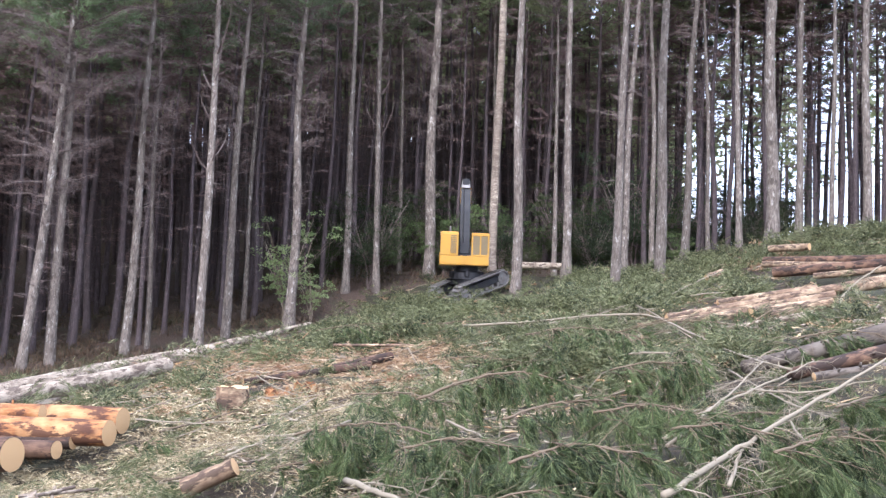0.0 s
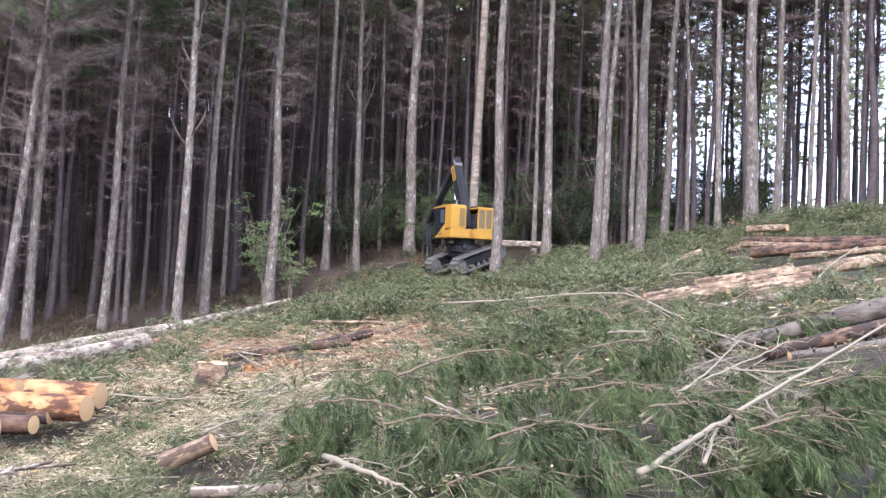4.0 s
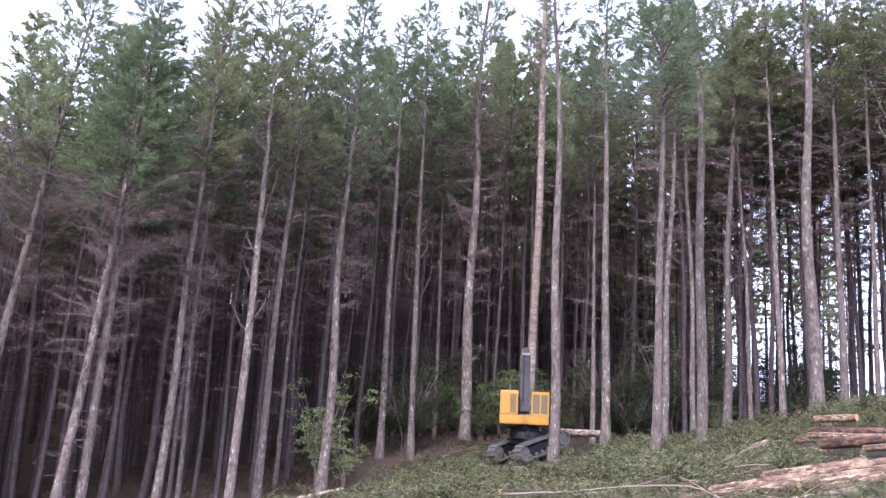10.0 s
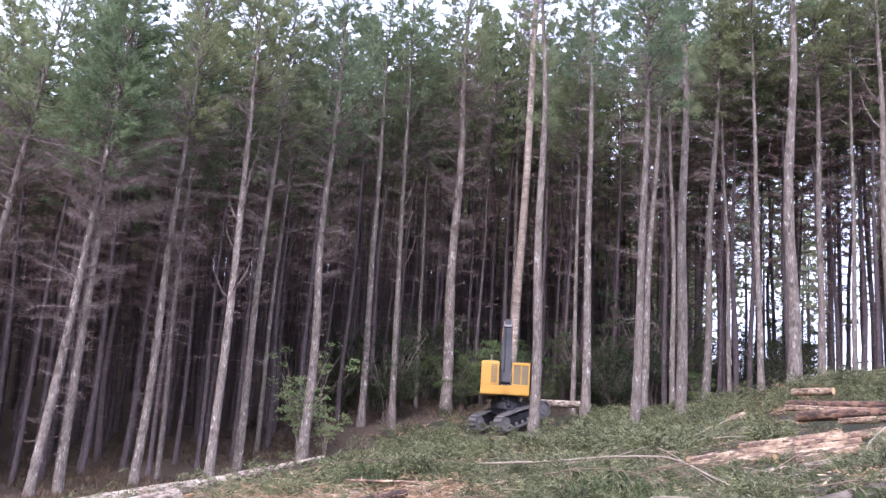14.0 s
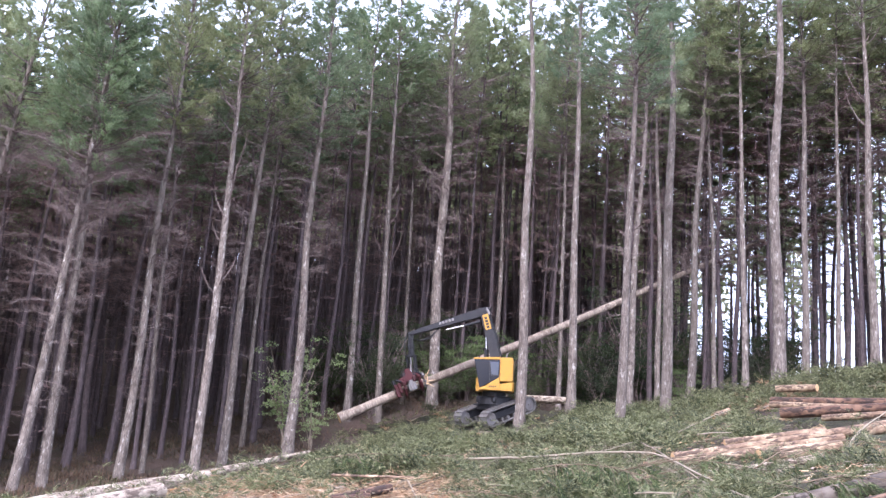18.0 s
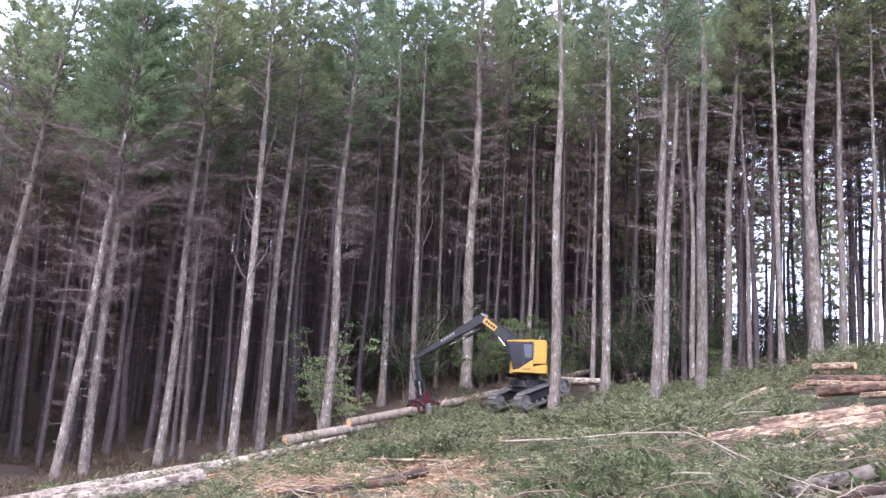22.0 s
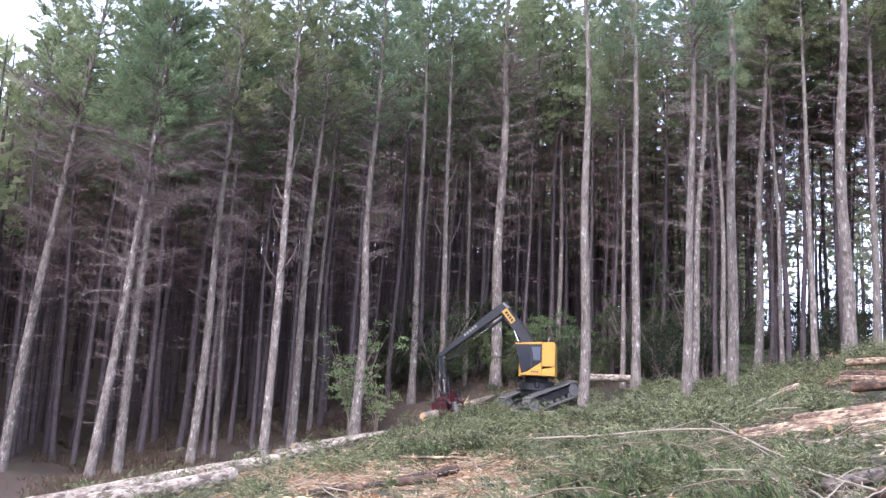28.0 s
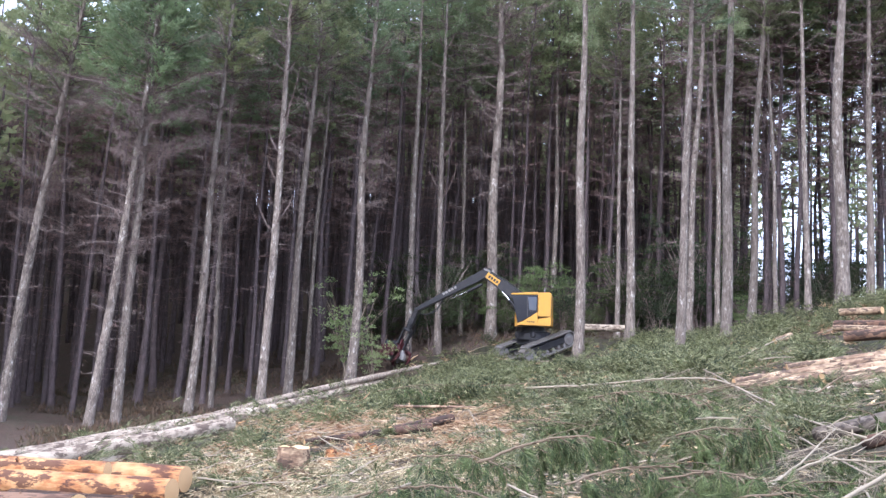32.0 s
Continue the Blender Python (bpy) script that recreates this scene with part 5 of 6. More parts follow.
def build_house():
    """Upper works: x ahead along the boom, origin on the slewing axis at floor level."""
    house = piece("house", merge(prism([(-1.75, 0.0), (0.85, 0.0), (0.95, 0.1), (0.95, 0.16), (-1.78, 0.62), (-1.78, 0.08)], -1.55, 1.55, 0.04), box(-1.2, 1.0, -0.4, 0.4, 0.0, 0.5, 0.03),
                                 box(-1.76, -1.2, -1.5, -0.3, 0.6, 0.66, 0.01)), YELLOW, harvester, "yellow upper body")
    # left side: engine and cab with dark glass
    piece("engine_cover", prism([(-1.76, 0.62), (-0.72, 0.60), (-0.72, 2.2), (-1.66, 2.24), (-1.76, 2.12)], 0.42, 1.56, 0.05), YELLOW, house, "yellow engine cover")
    piece("wedge_panel", prism([(0.78, 0.02), (-0.74, 0.02), (-0.74, 0.92)], 1.30, 1.60, 0.02, 1), YELLOW, house, "yellow wedge side panel")
    piece("side_glass", prism([(0.82, 0.12), (1.32, 2.02), (-0.70, 2.06), (-0.70, 0.86)], 0.44, 1.54, 0.02, 1), GLASS, house, "dark tinted cab glass")
    piece("roof_rail", prism([(1.38, 2.02), (1.36, 2.12), (-0.74, 2.24), (-0.74, 2.06)], 0.40, 1.57, 0.02, 1), YELLOW, house, "yellow roof edge")
    piece("rear_pane", prism([(-0.08, 1.05), (-0.62, 1.02), (-0.62, 1.9), (0.06, 1.9)], 1.545, 1.556, 0.0), PANE, house, "smaller grey side pane")
    piece("pane_frame", merge(prism([(-0.05, 1.0), (-0.02, 1.04), (0.12, 1.95), (0.08, 1.95)], 1.54, 1.565, 0.0), box(-0.64, 0.02, 1.54, 1.562, 0.98, 1.03, 0.0)), BLACK, house, "black window surround")
    piece("window_post", prism([(0.02, 0.5), (0.08, 0.47), (0.16, 2.04), (0.10, 2.05)], 1.52, 1.57, 0.0), BLACK, house)
    for k in range(3):
        piece("grab_handle", rod((-0.8, 1.59, 1.0 + 0.35 * k), (-0.8, 1.59, 1.2 + 0.35 * k), 0.015, 6), BLACK, house)
    for k in range(4):
        piece("lettering_bar", box(-0.5 + 0.16 * k, -0.4 + 0.16 * k, 1.605, 1.612, 0.2, 0.3, 0.0), BLACK, house)
    piece("platform_guard", box(0.86, 1.28, -1.5, -0.95, 0.02, 0.95, 0.03), YELLOW, house, "yellow platform guard")
    piece("rear_vent", box(-1.80, -1.74, 0.55, 0.92, 0.78, 2.0, 0.01), MESHGUARD, house, "brown mesh vent panel")
    for k in range(9):
        piece("vent_slat", box(-1.82, -1.79, 0.56, 0.91, 0.84 + 0.13 * k, 0.87 + 0.13 * k, 0.0), YELLOW, house)
    # right side: rear guarded windows
    piece("right_cover", merge(box(-1.76, -1.68, -1.56, -0.42, 1.98, 2.16, 0.02), box(-1.76, -1.68, -1.56, -0.42, 0.6, 0.72, 0.02), box(-1.76, -1.68, -1.56, -1.46, 0.7, 2.0, 0.01),
                                box(-1.76, -1.68, -1.04, -0.95, 0.7, 2.0, 0.01), box(-1.76, -1.68, -0.52, -0.42, 0.7, 2.0, 0.01), prism([(-1.7, 2.06), (0.9, 2.0), (0.9, 2.12), (-1.7, 2.18)], -1.56, -0.42, 0.03),
                                box(-0.9, 0.9, -1.56, -1.50, 0.55, 2.06, 0.02), box(0.84, 0.92, -1.56, -0.42, 0.3, 2.06, 0.02)), YELLOW, house, "yellow framed right cover")
    for y0, y1 in ((-1.47, -1.03), (-0.96, -0.51)):
        piece("rear_window", box(-1.73, -1.70, y0, y1, 0.71, 1.99, 0.0), MESHGUARD, house, "guarded rear window")
    piece("engine_block", box(-1.3, 0.5, -1.4, -0.46, 0.5, 1.7, 0.05), BLACK, house)
    piece("boom_well", box(-1.70, 0.6, -0.36, 0.36, 0.5, 0.72, 0.02), BLACK, house, "dark boom well")
    for y in (-0.4, 0.4):
        piece("boom_cheek", prism([(-1.2, 0.5), (0.3, 0.5), (-0.2, 1.35), (-0.9, 1.35)], y - 0.04, y + 0.04, 0.01, 1), BLACK, house)
    for k in range(4):
        piece("ladder_rung", box(-1.84, -1.79, -0.17, 0.17, 0.08 + 0.14 * k, 0.12 + 0.14 * k, 0.0), YELLOW, house)
    for y in (-0.2, 0.2):
        piece("ladder_rail", box(-1.85, -1.78, y - 0.03, y + 0.03, 0.04, 0.66, 0.0), YELLOW, house)
    piece("exhaust_pipe", merge(rod((-1.2, 0.95, 2.15), (-1.2, 0.95, 2.5), 0.06, 10), rod((-1.2, 0.95, 2.48), (-1.32, 0.95, 2.56), 0.055, 10)), STEEL, house)
    piece("roof_box", box(-0.5, 0.2, -1.2, -0.7, 2.1, 2.3, 0.03), BLACK, house)
    for y in (-1.5, 1.5):
        piece("work_lamp", box(0.9, 1.0, y - 0.1, y + 0.1, 2.12, 2.26, 0.02), BLACK, house, "small work lamp")
    for me in {o.data for o in (house, *house.children)}:
        me.transform(Matrix.Translation((0, 0, 0.12)) @ Matrix.Diagonal((0.79, 0.97, 0.93, 1)))
    return house


house = build_house()
L1, L2 = 4.4, 5.1


def build_boom():
    boom = piece("main_boom", prism([(-0.25, -0.2), (0.3, -0.34), (2.0, -0.26), (4.2, -0.22), (4.45, -0.05), (4.4, 0.22), (4.1, 0.3), (2.6, 0.42), (0.6, 0.3), (-0.2, 0.2)], -0.31, 0.31, 0.04), BLACK, harvester,
                 "black box-section main boom")
    for y in (-0.315, 0.315):
        piece("name_panel", box(3.15, 4.15, y - 0.012, y + 0.012, -0.12, 0.26, 0.0), YELLOW, boom, "yellow name panel")
        for k in range(4):
            piece("lettering_bar", box(3.24 + 0.2 * k, 3.38 + 0.2 * k, y - 0.018, y + 0.018, -0.02, 0.16, 0.0), BLACK, boom)
        piece("lift_cylinder", rod((0.9, y * 0.7, -0.75), (2.0, y * 0.7, -0.42), 0.1, 10), BLACK, boom)
        piece("lift_rod", rod((2.0, y * 0.7, -0.42), (3.0, y * 0.7, -0.16), 0.055, 10), CHROME, boom, "chrome cylinder rod")
    piece("boom_hose", rod((0.5, 0.12, 0.36), (2.6, 0.12, 0.47), 0.035, 8), RUBBER, boom)
    piece("boom_hose", rod((2.6, 0.12, 0.47), (4.2, 0.12, 0.34), 0.035, 8), RUBBER, boom)
    piece("knuckle_cap", prism([(4.05, 0.28), (4.5, 0.2), (4.62, 0.3), (4.1, 0.42)], -0.27, 0.27, 0.02, 1), STEEL, boom, "grey worn knuckle cap")
    stick = piece("stick", prism([(-0.55, 0.1), (-0.3, -0.26), (0.5, -0.30), (2.0, -0.22), (4.9, -0.13), (5.2, -0.05), (5.2, 0.1), (4.8, 0.14), (1.2, 0.24), (0.0, 0.26)], -0.22, 0.22, 0.03), BLACK, harvester, "black tapered stick boom")
    for y in (-0.222, 0.222):
        for k in range(5):
            piece("lettering_bar", box(2.0 + 0.22 * k, 2.15 + 0.22 * k, y - 0.006, y + 0.006, -0.02, 0.14, 0.0), STEEL, stick)
    piece("stick_cylinder", rod((0.4, 0, -0.55), (1.5, 0, -0.52), 0.1, 10), BLACK, stick)
    piece("stick_rod", rod((1.5, 0, -0.52), (2.7, 0, -0.42), 0.05, 10), CHROME, stick, "chrome cylinder rod")
    for k, dy in enumerate((-0.1, 0.08)):
        pts = [(3.2, dy, -0.2), (3.9, dy, -0.55 - 0.15 * k), (4.6, dy, -0.6), (5.1, dy, -0.3)]
        s = Soup().tube(np.array(pts), 0.035, 7)
        part("stick_hose", s.mesh("stick_hose", RUBBER, True), stick, "hanging black hydraulic hose")
    link = piece("head_link", merge(box(-0.12, 0.12, -0.15, 0.15, -0.7, 0.14, 0.03), box(-0.2, 0.2, -0.2, 0.2, -1.02, -0.66, 0.04), rod((0, 0, -1.0), (0, 0, -1.4), 0.2, 14), box(-0.26, 0.26, -0.26, 0.26, -1.52, -1.36, 0.03)),
                 BLACK, harvester, "black rotator and hanger link")
    for dy in (-0.27, 0.27):
        piece("hanger_arm", prism([(-0.13, -1.4), (0.15, -1.4), (0.2, -2.9), (-0.16, -2.95)], dy - 0.045, dy + 0.045, 0.015, 1), BLACK, link, "black hanger side arm")
    piece("tilt_cylinder", rod((0.24, 0, -1.55), (0.3, 0, -2.4), 0.07, 8), STEEL, link)
    piece("tilt_rod", rod((0.3, 0, -2.4), (0.33, 0, -2.8), 0.04, 8), CHROME, link, "chrome cylinder rod")
    for dy in (-0.22, 0.0, 0.22):
        s = Soup().tube(np.array([(0.05, dy, 0.05), (0.5, dy * 1.2, -0.55), (0.46, dy * 1.3, -1.4), (0.3, dy, -2.1), (0.1, dy, -2.6)]), 0.032, 7)
        part("head_hose", s.mesh("head_hose", RUBBER, True), link, "looping black hose")
    return boom, stick, link


boom, stick, link = build_boom()


def build_head():
    """Felling head: feed axis along x, origin on the stem's axis."""
    head = piece("felling_head", merge(prism([(-0.7, 0.36), (-0.62, 0.6), (-0.2, 0.7), (0.35, 0.62), (0.72, 0.46), (0.74, 0.32), (-0.66, 0.3)], -0.3, 0.3, 0.04), box(-0.78, -0.6, -0.38, 0.38, -0.12, 0.44, 0.04),
                                       box(0.12, 0.3, -0.42, 0.42, 0.22, 0.52, 0.03), box(-0.42, -0.28, -0.42, 0.42, 0.2, 0.55, 0.03)), RED, harvester, "dirty dark red felling head")
    for sy in (-1, 1):
        piece("side_bracket", prism([(-0.22, 0.5), (0.26, 0.48), (0.14, 0.98), (-0.12, 1.0)], sy * 0.24 - 0.04, sy * 0.24 + 0.04, 0.015, 1), RED, head, "dirty dark red bracket")
    for sx, w in ((-0.48, 1.0), (0.42, 1.1), (0.66, 0.8)):
        for sy in (-1, 1):
            arc = [(sx, sy * 0.3, 0.46), (sx + 0.04, sy * 0.52 * w, 0.3), (sx + 0.03, sy * 0.56 * w, 0.02), (sx, sy * 0.42 * w, -0.28), (sx - 0.03, sy * 0.12, -0.42 * w)]
            s = Soup().tube(np.array(arc), np.array([0.09, 0.1, 0.085, 0.065, 0.025]) * w, 6, True)
            part("grab_knife", s.mesh("grab_knife", RED if sx < 0.6 else STEEL, False), head, "curved delimbing knife")
            piece("knife_cylinder", rod((sx - 0.28, sy * 0.2, 0.66), (sx, sy * 0.4, 0.42), 0.055, 8), BLACK, head)
    for sy in (-1, 1):
        piece("feed_wheel", merge(rod((-0.05, sy * 0.44, -0.2), (-0.05, sy * 0.44, 0.2), 0.2, 14), rod((-0.05, sy * 0.44, 0.18), (-0.05, sy * 0.44, 0.34), 0.12, 10), *[rod((-0.05 + 0.2 * math.cos(a), sy * 0.44 + 0.2 * math.sin(a), -0.18), (-0.05 + 0.2 * math.cos(a), sy * 0.44 + 0.2 * math.sin(a), 0.18), 0.03, 5)
                                                                                                          for a in np.arange(10) * 0.628]), STEEL, head, "spiked steel feed wheel")
    piece("saw_box", prism([(-1.0, -0.24), (-0.8, -0.34), (-0.76, 0.4), (-0.96, 0.46)], -0.24, 0.4, 0.03, 1), RED, head, "red saw box")
    piece("saw_motor", rod((-0.9, 0.1, 0.42), (-0.9, 0.1, 0.68), 0.1, 10), BLACK, head)
    piece("valve_block", box(-0.34, 0.2, -0.16, 0.2, 0.66, 0.84, 0.03), BLACK, head)
    piece("top_plate", box(0.3, 0.62, -0.2, 0.2, 0.52, 0.6, 0.02), STEEL, head, "pale worn steel plate")
    for k in range(5):
        s = Soup().tube(np.array([(-0.4 + 0.2 * k, 0.1 - 0.06 * k, 0.78), (-0.25 + 0.17 * k, 0.36 - 0.16 * k, 1.0 + 0.05 * (k % 2)), (-0.1 + 0.16 * k, 0.42 - 0.2 * k, 0.72), (-0.15 + 0.18 * k, 0.46 - 0.2 * k, 0.4)]), 0.028, 6)
        part("valve_hose", s.mesh("valve_hose", RUBBER, True), head)
    for k, (dx, dy, dz) in enumerate(((0.35, -0.3, -0.5), (0.55, -0.35, -0.2), (0.2, -0.35, 0.35), (0.5, -0.2, 0.5))):
        s = Soup().tube([(0.62 + 0.06 * k, -0.3, -0.1), (0.62 + dx * 0.5, -0.36 + dy * 0.6, dz * 0.5), (0.66 + dx, -0.34 + dy, dz)], [0.045, 0.035, 0.008], 5)
        part("torn_bark_strip", s.mesh("torn_bark_strip", SPLINTER), head, "pale torn bark strip")
    for me in {o.data for o in (head, *head.children)}:
        me.transform(Matrix.Diagonal((1.2, 1.2, 1.2, 1)))
    return head


head = build_head()

# ---- the tree that is felled, in the lengths into which it is cut ----
TALL = 46.5
CUT1, CUT2 = 6.5, 16.0


def stem_radius(h):
    return 0.02 + 0.26 * (1 - np.clip(h / TALL, 0, 1) ** 2.2)


def felled(name, h0, h1, label, mat):
    n = max(8, int((h1 - h0) / 0.8))
    h = np.linspace(h0, h1, n)
    s = Soup()
    pts = np.stack([h - h0, 0.10 * np.sin(h * 0.3), 0.06 * np.sin(h * 0.22 + 1)], 1)
    s.tube(pts, stem_radius(h) * (1 + 0.25 * np.exp(-h / 0.5)), 14, True)
    ob = new(name, s.mesh(name, mat, False))
    for q, r, sgn in ((pts[0], stem_radius(h0) * (1.22 if h0 == 0 else 1), -1), (pts[-1], stem_radius(h1), 1)):
        ang = np.arange(18) * 2 * np.pi / 18
        rim = np.stack([0 * ang, np.cos(ang), np.sin(ang)], 1)
        e = Soup().add(np.concatenate([q + rim * r * 0.97 + [sgn * 0.004, 0, 0], [q + [sgn * 0.008, 0, 0]]]), [(i, (i + 1) % 18, 18) for i in range(18)])
        part("sawn_end", e.mesh("sawn_end", LOG_END), ob, "pale orange sawn end")
    return tagged(ob, label, "log", "lengths of the felled pine")


butt_log = felled("butt_log", 0, CUT1, "thick butt length of a felled pine with pale grey bark", PALE_BARK)
middle_log = felled("middle_log", CUT1, CUT2, "middle length of a felled pine with scraped pale bark", PALE_BARK)
top_log = felled("top_log", CUT2, TALL, "long thin top length of a felled pine", PALE_BARK)


def felled_crown():
    """The green top of the felled pine, along x from its butt."""
    c = new("felled_pine")
    turn = Matrix.Rotation(radians(90), 4, "Y")
    src = FINE[0]
    m = Matrix.Translation((TALL - 30 * 1.05, 0, 0)) @ turn @ Matrix.Diagonal((1, 1, 1.05, 1))
    part("branchwork", src[1], c, "dead grey-brown limbs", m)["kind"] = "stuff"
    part("crown", src[2], c, "dull green needled crown", m)["kind"] = "stuff"
    return tagged(c, "green needled crown of the felled pine", "pine crown")


pine_top = felled_crown()


# ---- movement ----
def channel(text):
    k = [[float(q) for q in row.split()] for row in text.split(",")]
    t = [row[0] for row in k]
    cols = list(zip(*k))[1:]
    return lambda at: np.array([np.interp(at, t, c) for c in cols])


SHIFT = channel("0 0, 1 .15, 2 .34, 2.5 .46, 4.5 .83, 5.2 1, 25.6 1, 27.3 .12, 32 .17")
HEADING = channel("0 91, 1 95, 2.5 101, 4.5 121, 5.2 113, 6 106, 6.5 100, 7 94, 9 88, 14 87, 15.5 88, 16.2 108, 17 152, 17.5 166, 32 166")
LIFT = channel("0 78, 2.5 74, 4.5 64, 5.2 60, 6 62, 9 59, 14 58, 15.5 62, 16.5 71, 17.5 75.8, 18 72.8, 18.5 69.8, 19 68.2, 20 64.8, 20.6 48.8, 21 46.5, 21.6 40.2, 22 36, 22.5 33.8, 23 40.2, 24 46.8, 25 49.8, 25.5 48.8, 27.5 53.8, 28 51.2, 28.7 46, 29.6 39.8, 30 38.8, 30.6 42.2, 31 36, 31.5 36.2, 32 33.5")
REACHING = channel("0 -35, 4.5 -48, 6 -52, 9 -48, 14 -48, 15.5 -34, 17.5 -26.3, 18 -18.5, 18.5 -24.5, 19 -20.5, 20 -24, 20.6 -26, 21 -25.8, 21.6 -36.5, 22 -32, 22.5 -24, 23 -24.8, 24 -36.5, 25 -39.5, 25.5 -37.2, 27.5 -38, 28 -38.2, 28.7 -30, 29.6 -27.5, 30 -28.5, 30.6 -26, 31 -23.5, 31.5 -24, 32 -28.5")
SWAY = channel("0 0, 17.5 .05, 18 .35, 18.5 -.25, 19 -.6, 20 -.35, 20.6 .4, 21 .6, 21.6 .45, 22 .7, 22.5 .45, 23 .2, 24 1.4, 24.6 .3, 25 -.05, 25.5 -.1, 27.5 .4, 28 .6, 28.7 .5, 29.6 .15, 30.6 .05, 31 -.05, 31.5 -.05, 32 -1.2")
# butt of the whole stem: seconds, x, y, z, bearing, steepness
STEM = channel("0 3.36 66.4 4.1 4 89.5, 13.8 3.36 66.4 4.1 4 89.5, 14.5 3.4 66.4 4.1 4 87, 15 3.42 66.3 4.15 4 84.5, 15.5 3.55 66.2 4.2 4 82, 16.5 .6 65.2 3.9 12 63, 17.5 -4.21 63.5 3.2 18 41, "
               "18 -6.78 63.2 2.4 18 26, 18.2 -7.9 63 2.95 17 17.5, 18.3 -8.4 63 3.25 16 13.5, 18.4 -8.85 62.9 3.6 15 8.5, 18.5 -9.16 62.8 3.87 15 4, 19 -9.55 62.9 4.45 14 1.5, 20 -9.02 62.8 3.61 15 4.5, 20.3 -8.6 61.5 2.7 24 8.5, 20.6 -8.19 59.56 1.79 42 13, "
               "21 -8.05 59.56 1.29 42 15.5, 21.4 -10.2 58 .7 42 14, 21.6 -10.4 57.8 .55 42 13.5, 21.9 -10.8 57.3 .1 42 11, 22.3 -12.2 55.9 -.72 42 8.6, 32 -12.2 55.9 -.72 42 8.6")
STEM2 = channel("21.6 -5.7 62.03 2.07 42 13.5, 22 -7.82 59.8 1.09 42 12, 22.5 -8.24 60.37 1.73 42 9.6, 23 -8.69 59.94 1.91 42 9.6, 23.5 -8.69 59.94 1.91 42 9.6, 24 -8.03 58.08 .94 42 12.8, 25 -9.74 58 .21 42 13.6, "
                "25.5 -10.44 57.64 .52 42 11.8, 26 -10.5 57.6 .5 42 11.8, 26.3 -12.4 55.6 -.2 42 10, 26.8 -13.0 54.9 -1.0 42 8.6, 32 -13.0 54.9 -1.0 42 8.6")
STEM3 = channel("26 -3.59 63.82 2.44 42 11.8, 27.5 -3.92 63 2.2 54 11, 27.8 -4.2 62.6 2 56 10.6, 28.1 -6 60.2 1.3 56 10.5, 28.4 -10.3 54.8 .15 56 11.2, 28.7 -10.78 54.04 .08 56 12, 29 -11.8 53.2 .1 56 10.3, 29.6 -12.97 51.86 .09 56 8.2, "
                "30 -13.89 50.41 -1.05 56 11.4, 30.6 -15.75 48.1 -1.55 56 11.9, 31 -16.93 46.44 -1.98 56 11.9, 31.3 -16.93 46.44 -2 56 11.8, 31.7 -16.93 46.44 -2.05 56 10.4, 32 -16.93 46.44 -2.08 56 9.8")
GRIP = channel("0 50, 4.5 25, 6.5 55, 9 85, 13.8 89.5, 14.5 87, 15 84.5, 15.5 82, 16.5 63, 17.5 41, 18 27, 18.5 3, 19 .5, 20 3.6, 20.6 13, 21.6 13.5, 22 12, 22.5 9.6, 24 12.8, 25.5 11.8, 27.5 11, 31.4 11, 32 -16")
GRIP_WAY = channel("0 300, 9 352, 14 364, 20 364, 20.3 380, 20.6 402, 26 402, 27.5 415, 32 416")


def lying(b):
    return Matrix.Translation(b[:3]) @ Matrix.Rotation(radians(b[3]), 4, "Z") @ Matrix.Rotation(radians(-b[4]), 4, "Y")


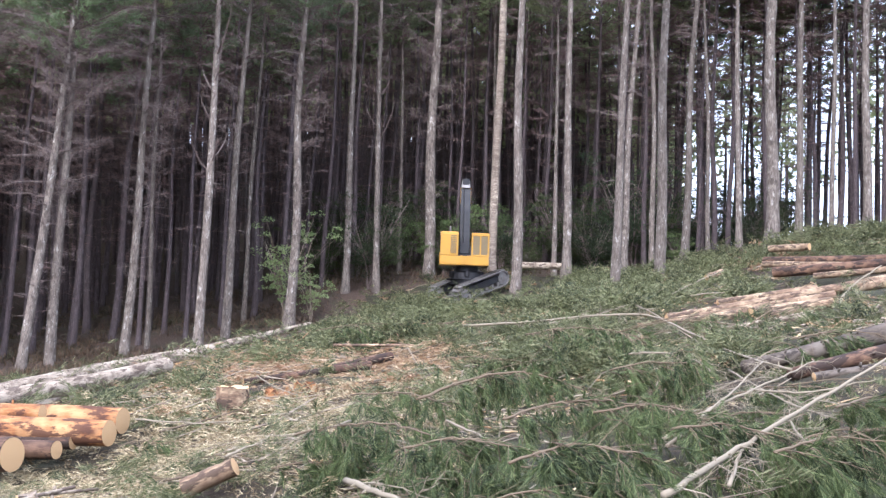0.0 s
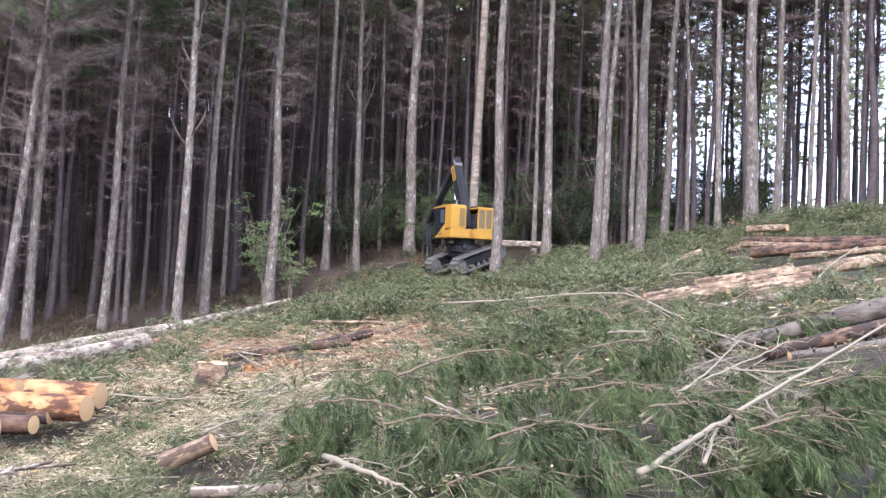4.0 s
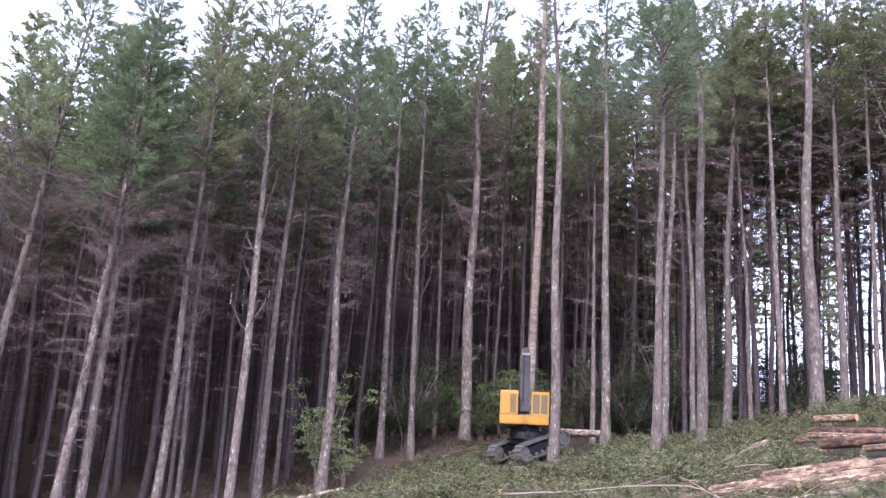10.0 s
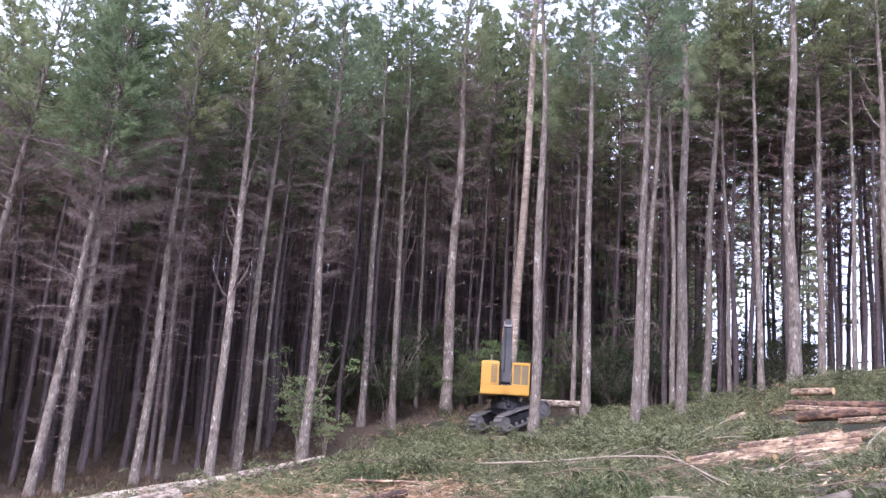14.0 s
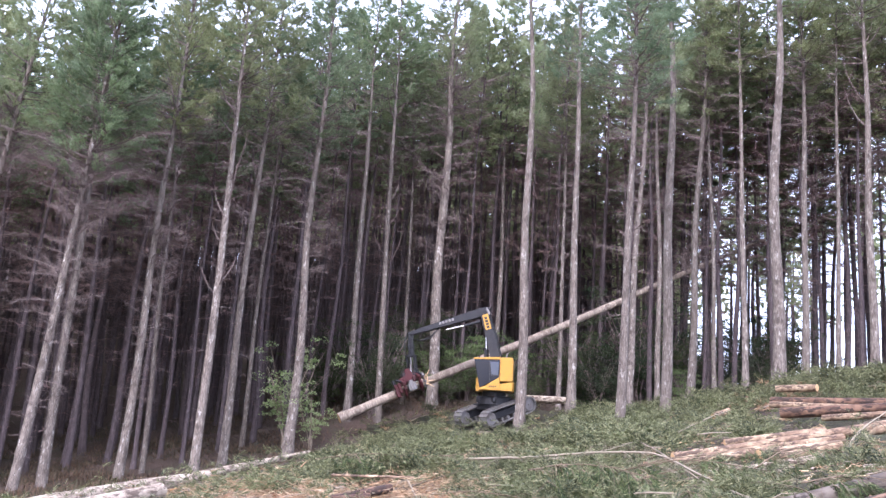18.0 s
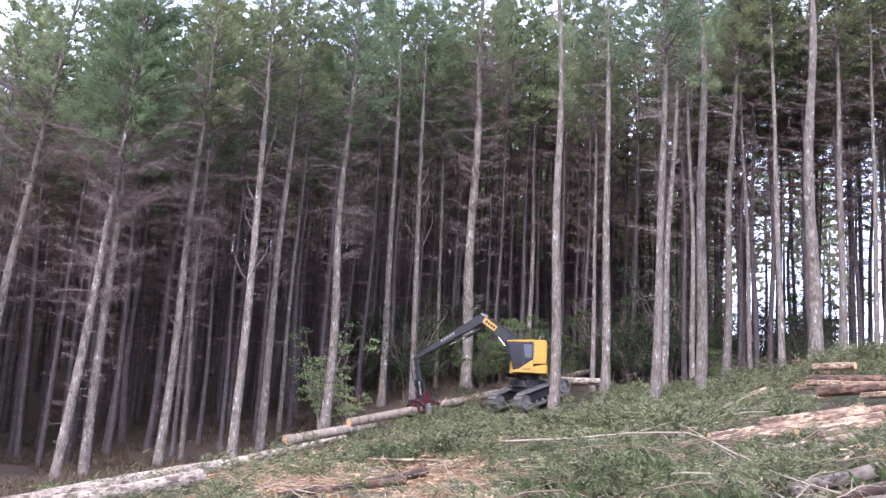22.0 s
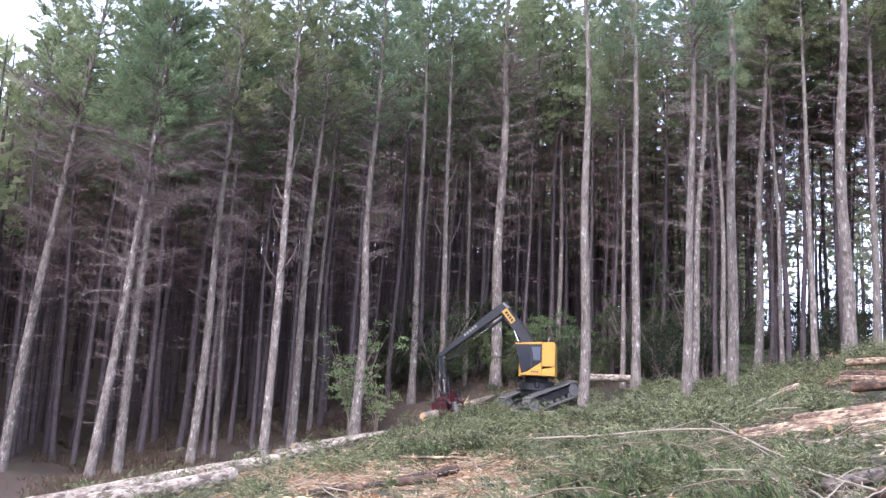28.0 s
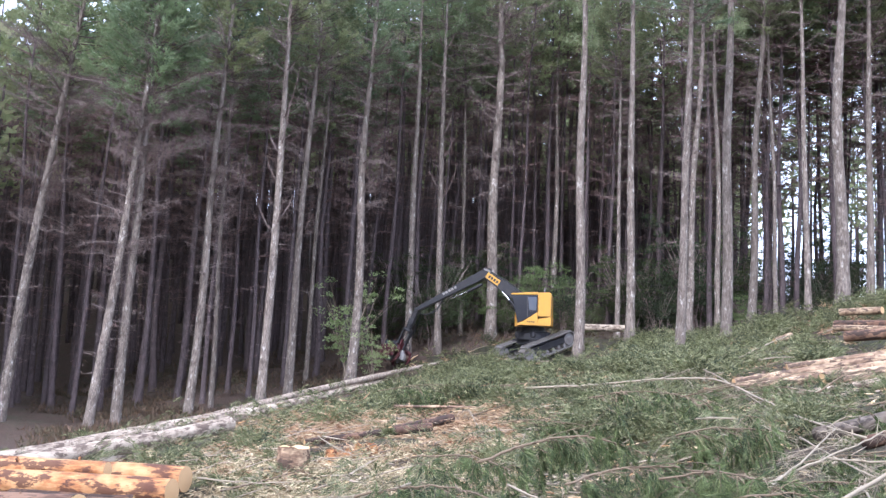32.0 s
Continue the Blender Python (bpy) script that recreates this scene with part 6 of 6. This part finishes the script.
def moment(t):
    """Poses of the harvester, in its own space, and of the stem lengths, at t seconds."""
    s = float(SHIFT(t)[0])
    base = Vector((1.27 + 1.5 * s, 61.6 + 0.7 * s, 2.47 + 0.50 * s))
    turn = float(HEADING(t)[0])
    yaw = Matrix.Rotation(radians(turn), 4, "Z")
    u = yaw.to_3x3() @ Vector((1, 0, 0))
    up = Vector((0, 0, 1))
    foot = Vector((0, 0, FLOOR + 1.0)) - u * 0.6
    a, b = radians(float(LIFT(t)[0])), radians(float(REACHING(t)[0]))
    knuckle = foot + (u * math.cos(a) + up * math.sin(a)) * L1
    tip = knuckle + (u * math.cos(b) + up * math.sin(b)) * L2
    sway = float(SWAY(t)[0])
    drop = Vector((sway, -0.3 * sway, -2.9)).normalized()
    hang = drop.to_track_quat("-Z", "Y").to_matrix().to_4x4()
    grip = tip + drop * 3.4
    poses = {
        "house": Matrix.Translation((0, 0, FLOOR)) @ Matrix.Rotation(radians(turn + 9 * min(1.0, max(0.0, (turn - 120) / 40))), 4, "Z"),
        "boom": Matrix.Translation(foot) @ yaw @ Matrix.Rotation(-a, 4, "Y"),
        "stick": Matrix.Translation(knuckle) @ yaw @ Matrix.Rotation(-b, 4, "Y"),
        "link": Matrix.Translation(tip) @ hang,
        "head": Matrix.Translation(grip) @ Matrix.Rotation(radians(float(GRIP_WAY(t)[0])), 4, "Z") @ Matrix.Rotation(radians(-float(GRIP(t)[0])), 4, "Y"),
        "base": Matrix.Translation(base),
    }
    one = STEM(t)
    poses["butt"] = lying(one)
    whole = lying(one)
    if t < 21.6:
        poses["middle"] = whole @ Matrix.Translation((CUT1, 0, 0))
        poses["top"] = whole @ Matrix.Translation((CUT2, 0, 0))
    else:
        poses["middle"] = lying(STEM2(t))
        poses["top"] = poses["middle"] @ Matrix.Translation((CUT2 - CUT1, 0, 0)) if t < 26 else lying(STEM3(t))
    rest = lying(STEM(min(t, 18.6)))
    sink = max(0.0, min(1.0, (t - 18.5) / 0.4)) * 0.5
    poses["crown"] = Matrix.Translation((0, 0, -sink)) @ rest
    return poses


def motions():
    times = [round(k * 0.2, 2) for k in range(161)] + [17.5, 17.7, 17.9, 18.1, 18.3, 18.5, 21.5, 21.7, 21.9, 28.1, 28.3]
    shots = [(t, moment(t)) for t in sorted(set(times))]
    for ob, key in ((harvester, "base"), (house, "house"), (boom, "boom"), (stick, "stick"), (link, "link"), (head, "head"), (butt_log, "butt"), (middle_log, "middle"), (top_log, "top"), (pine_top, "crown")):
        walk(ob, [(t, p[key]) for t, p in shots])


motions()
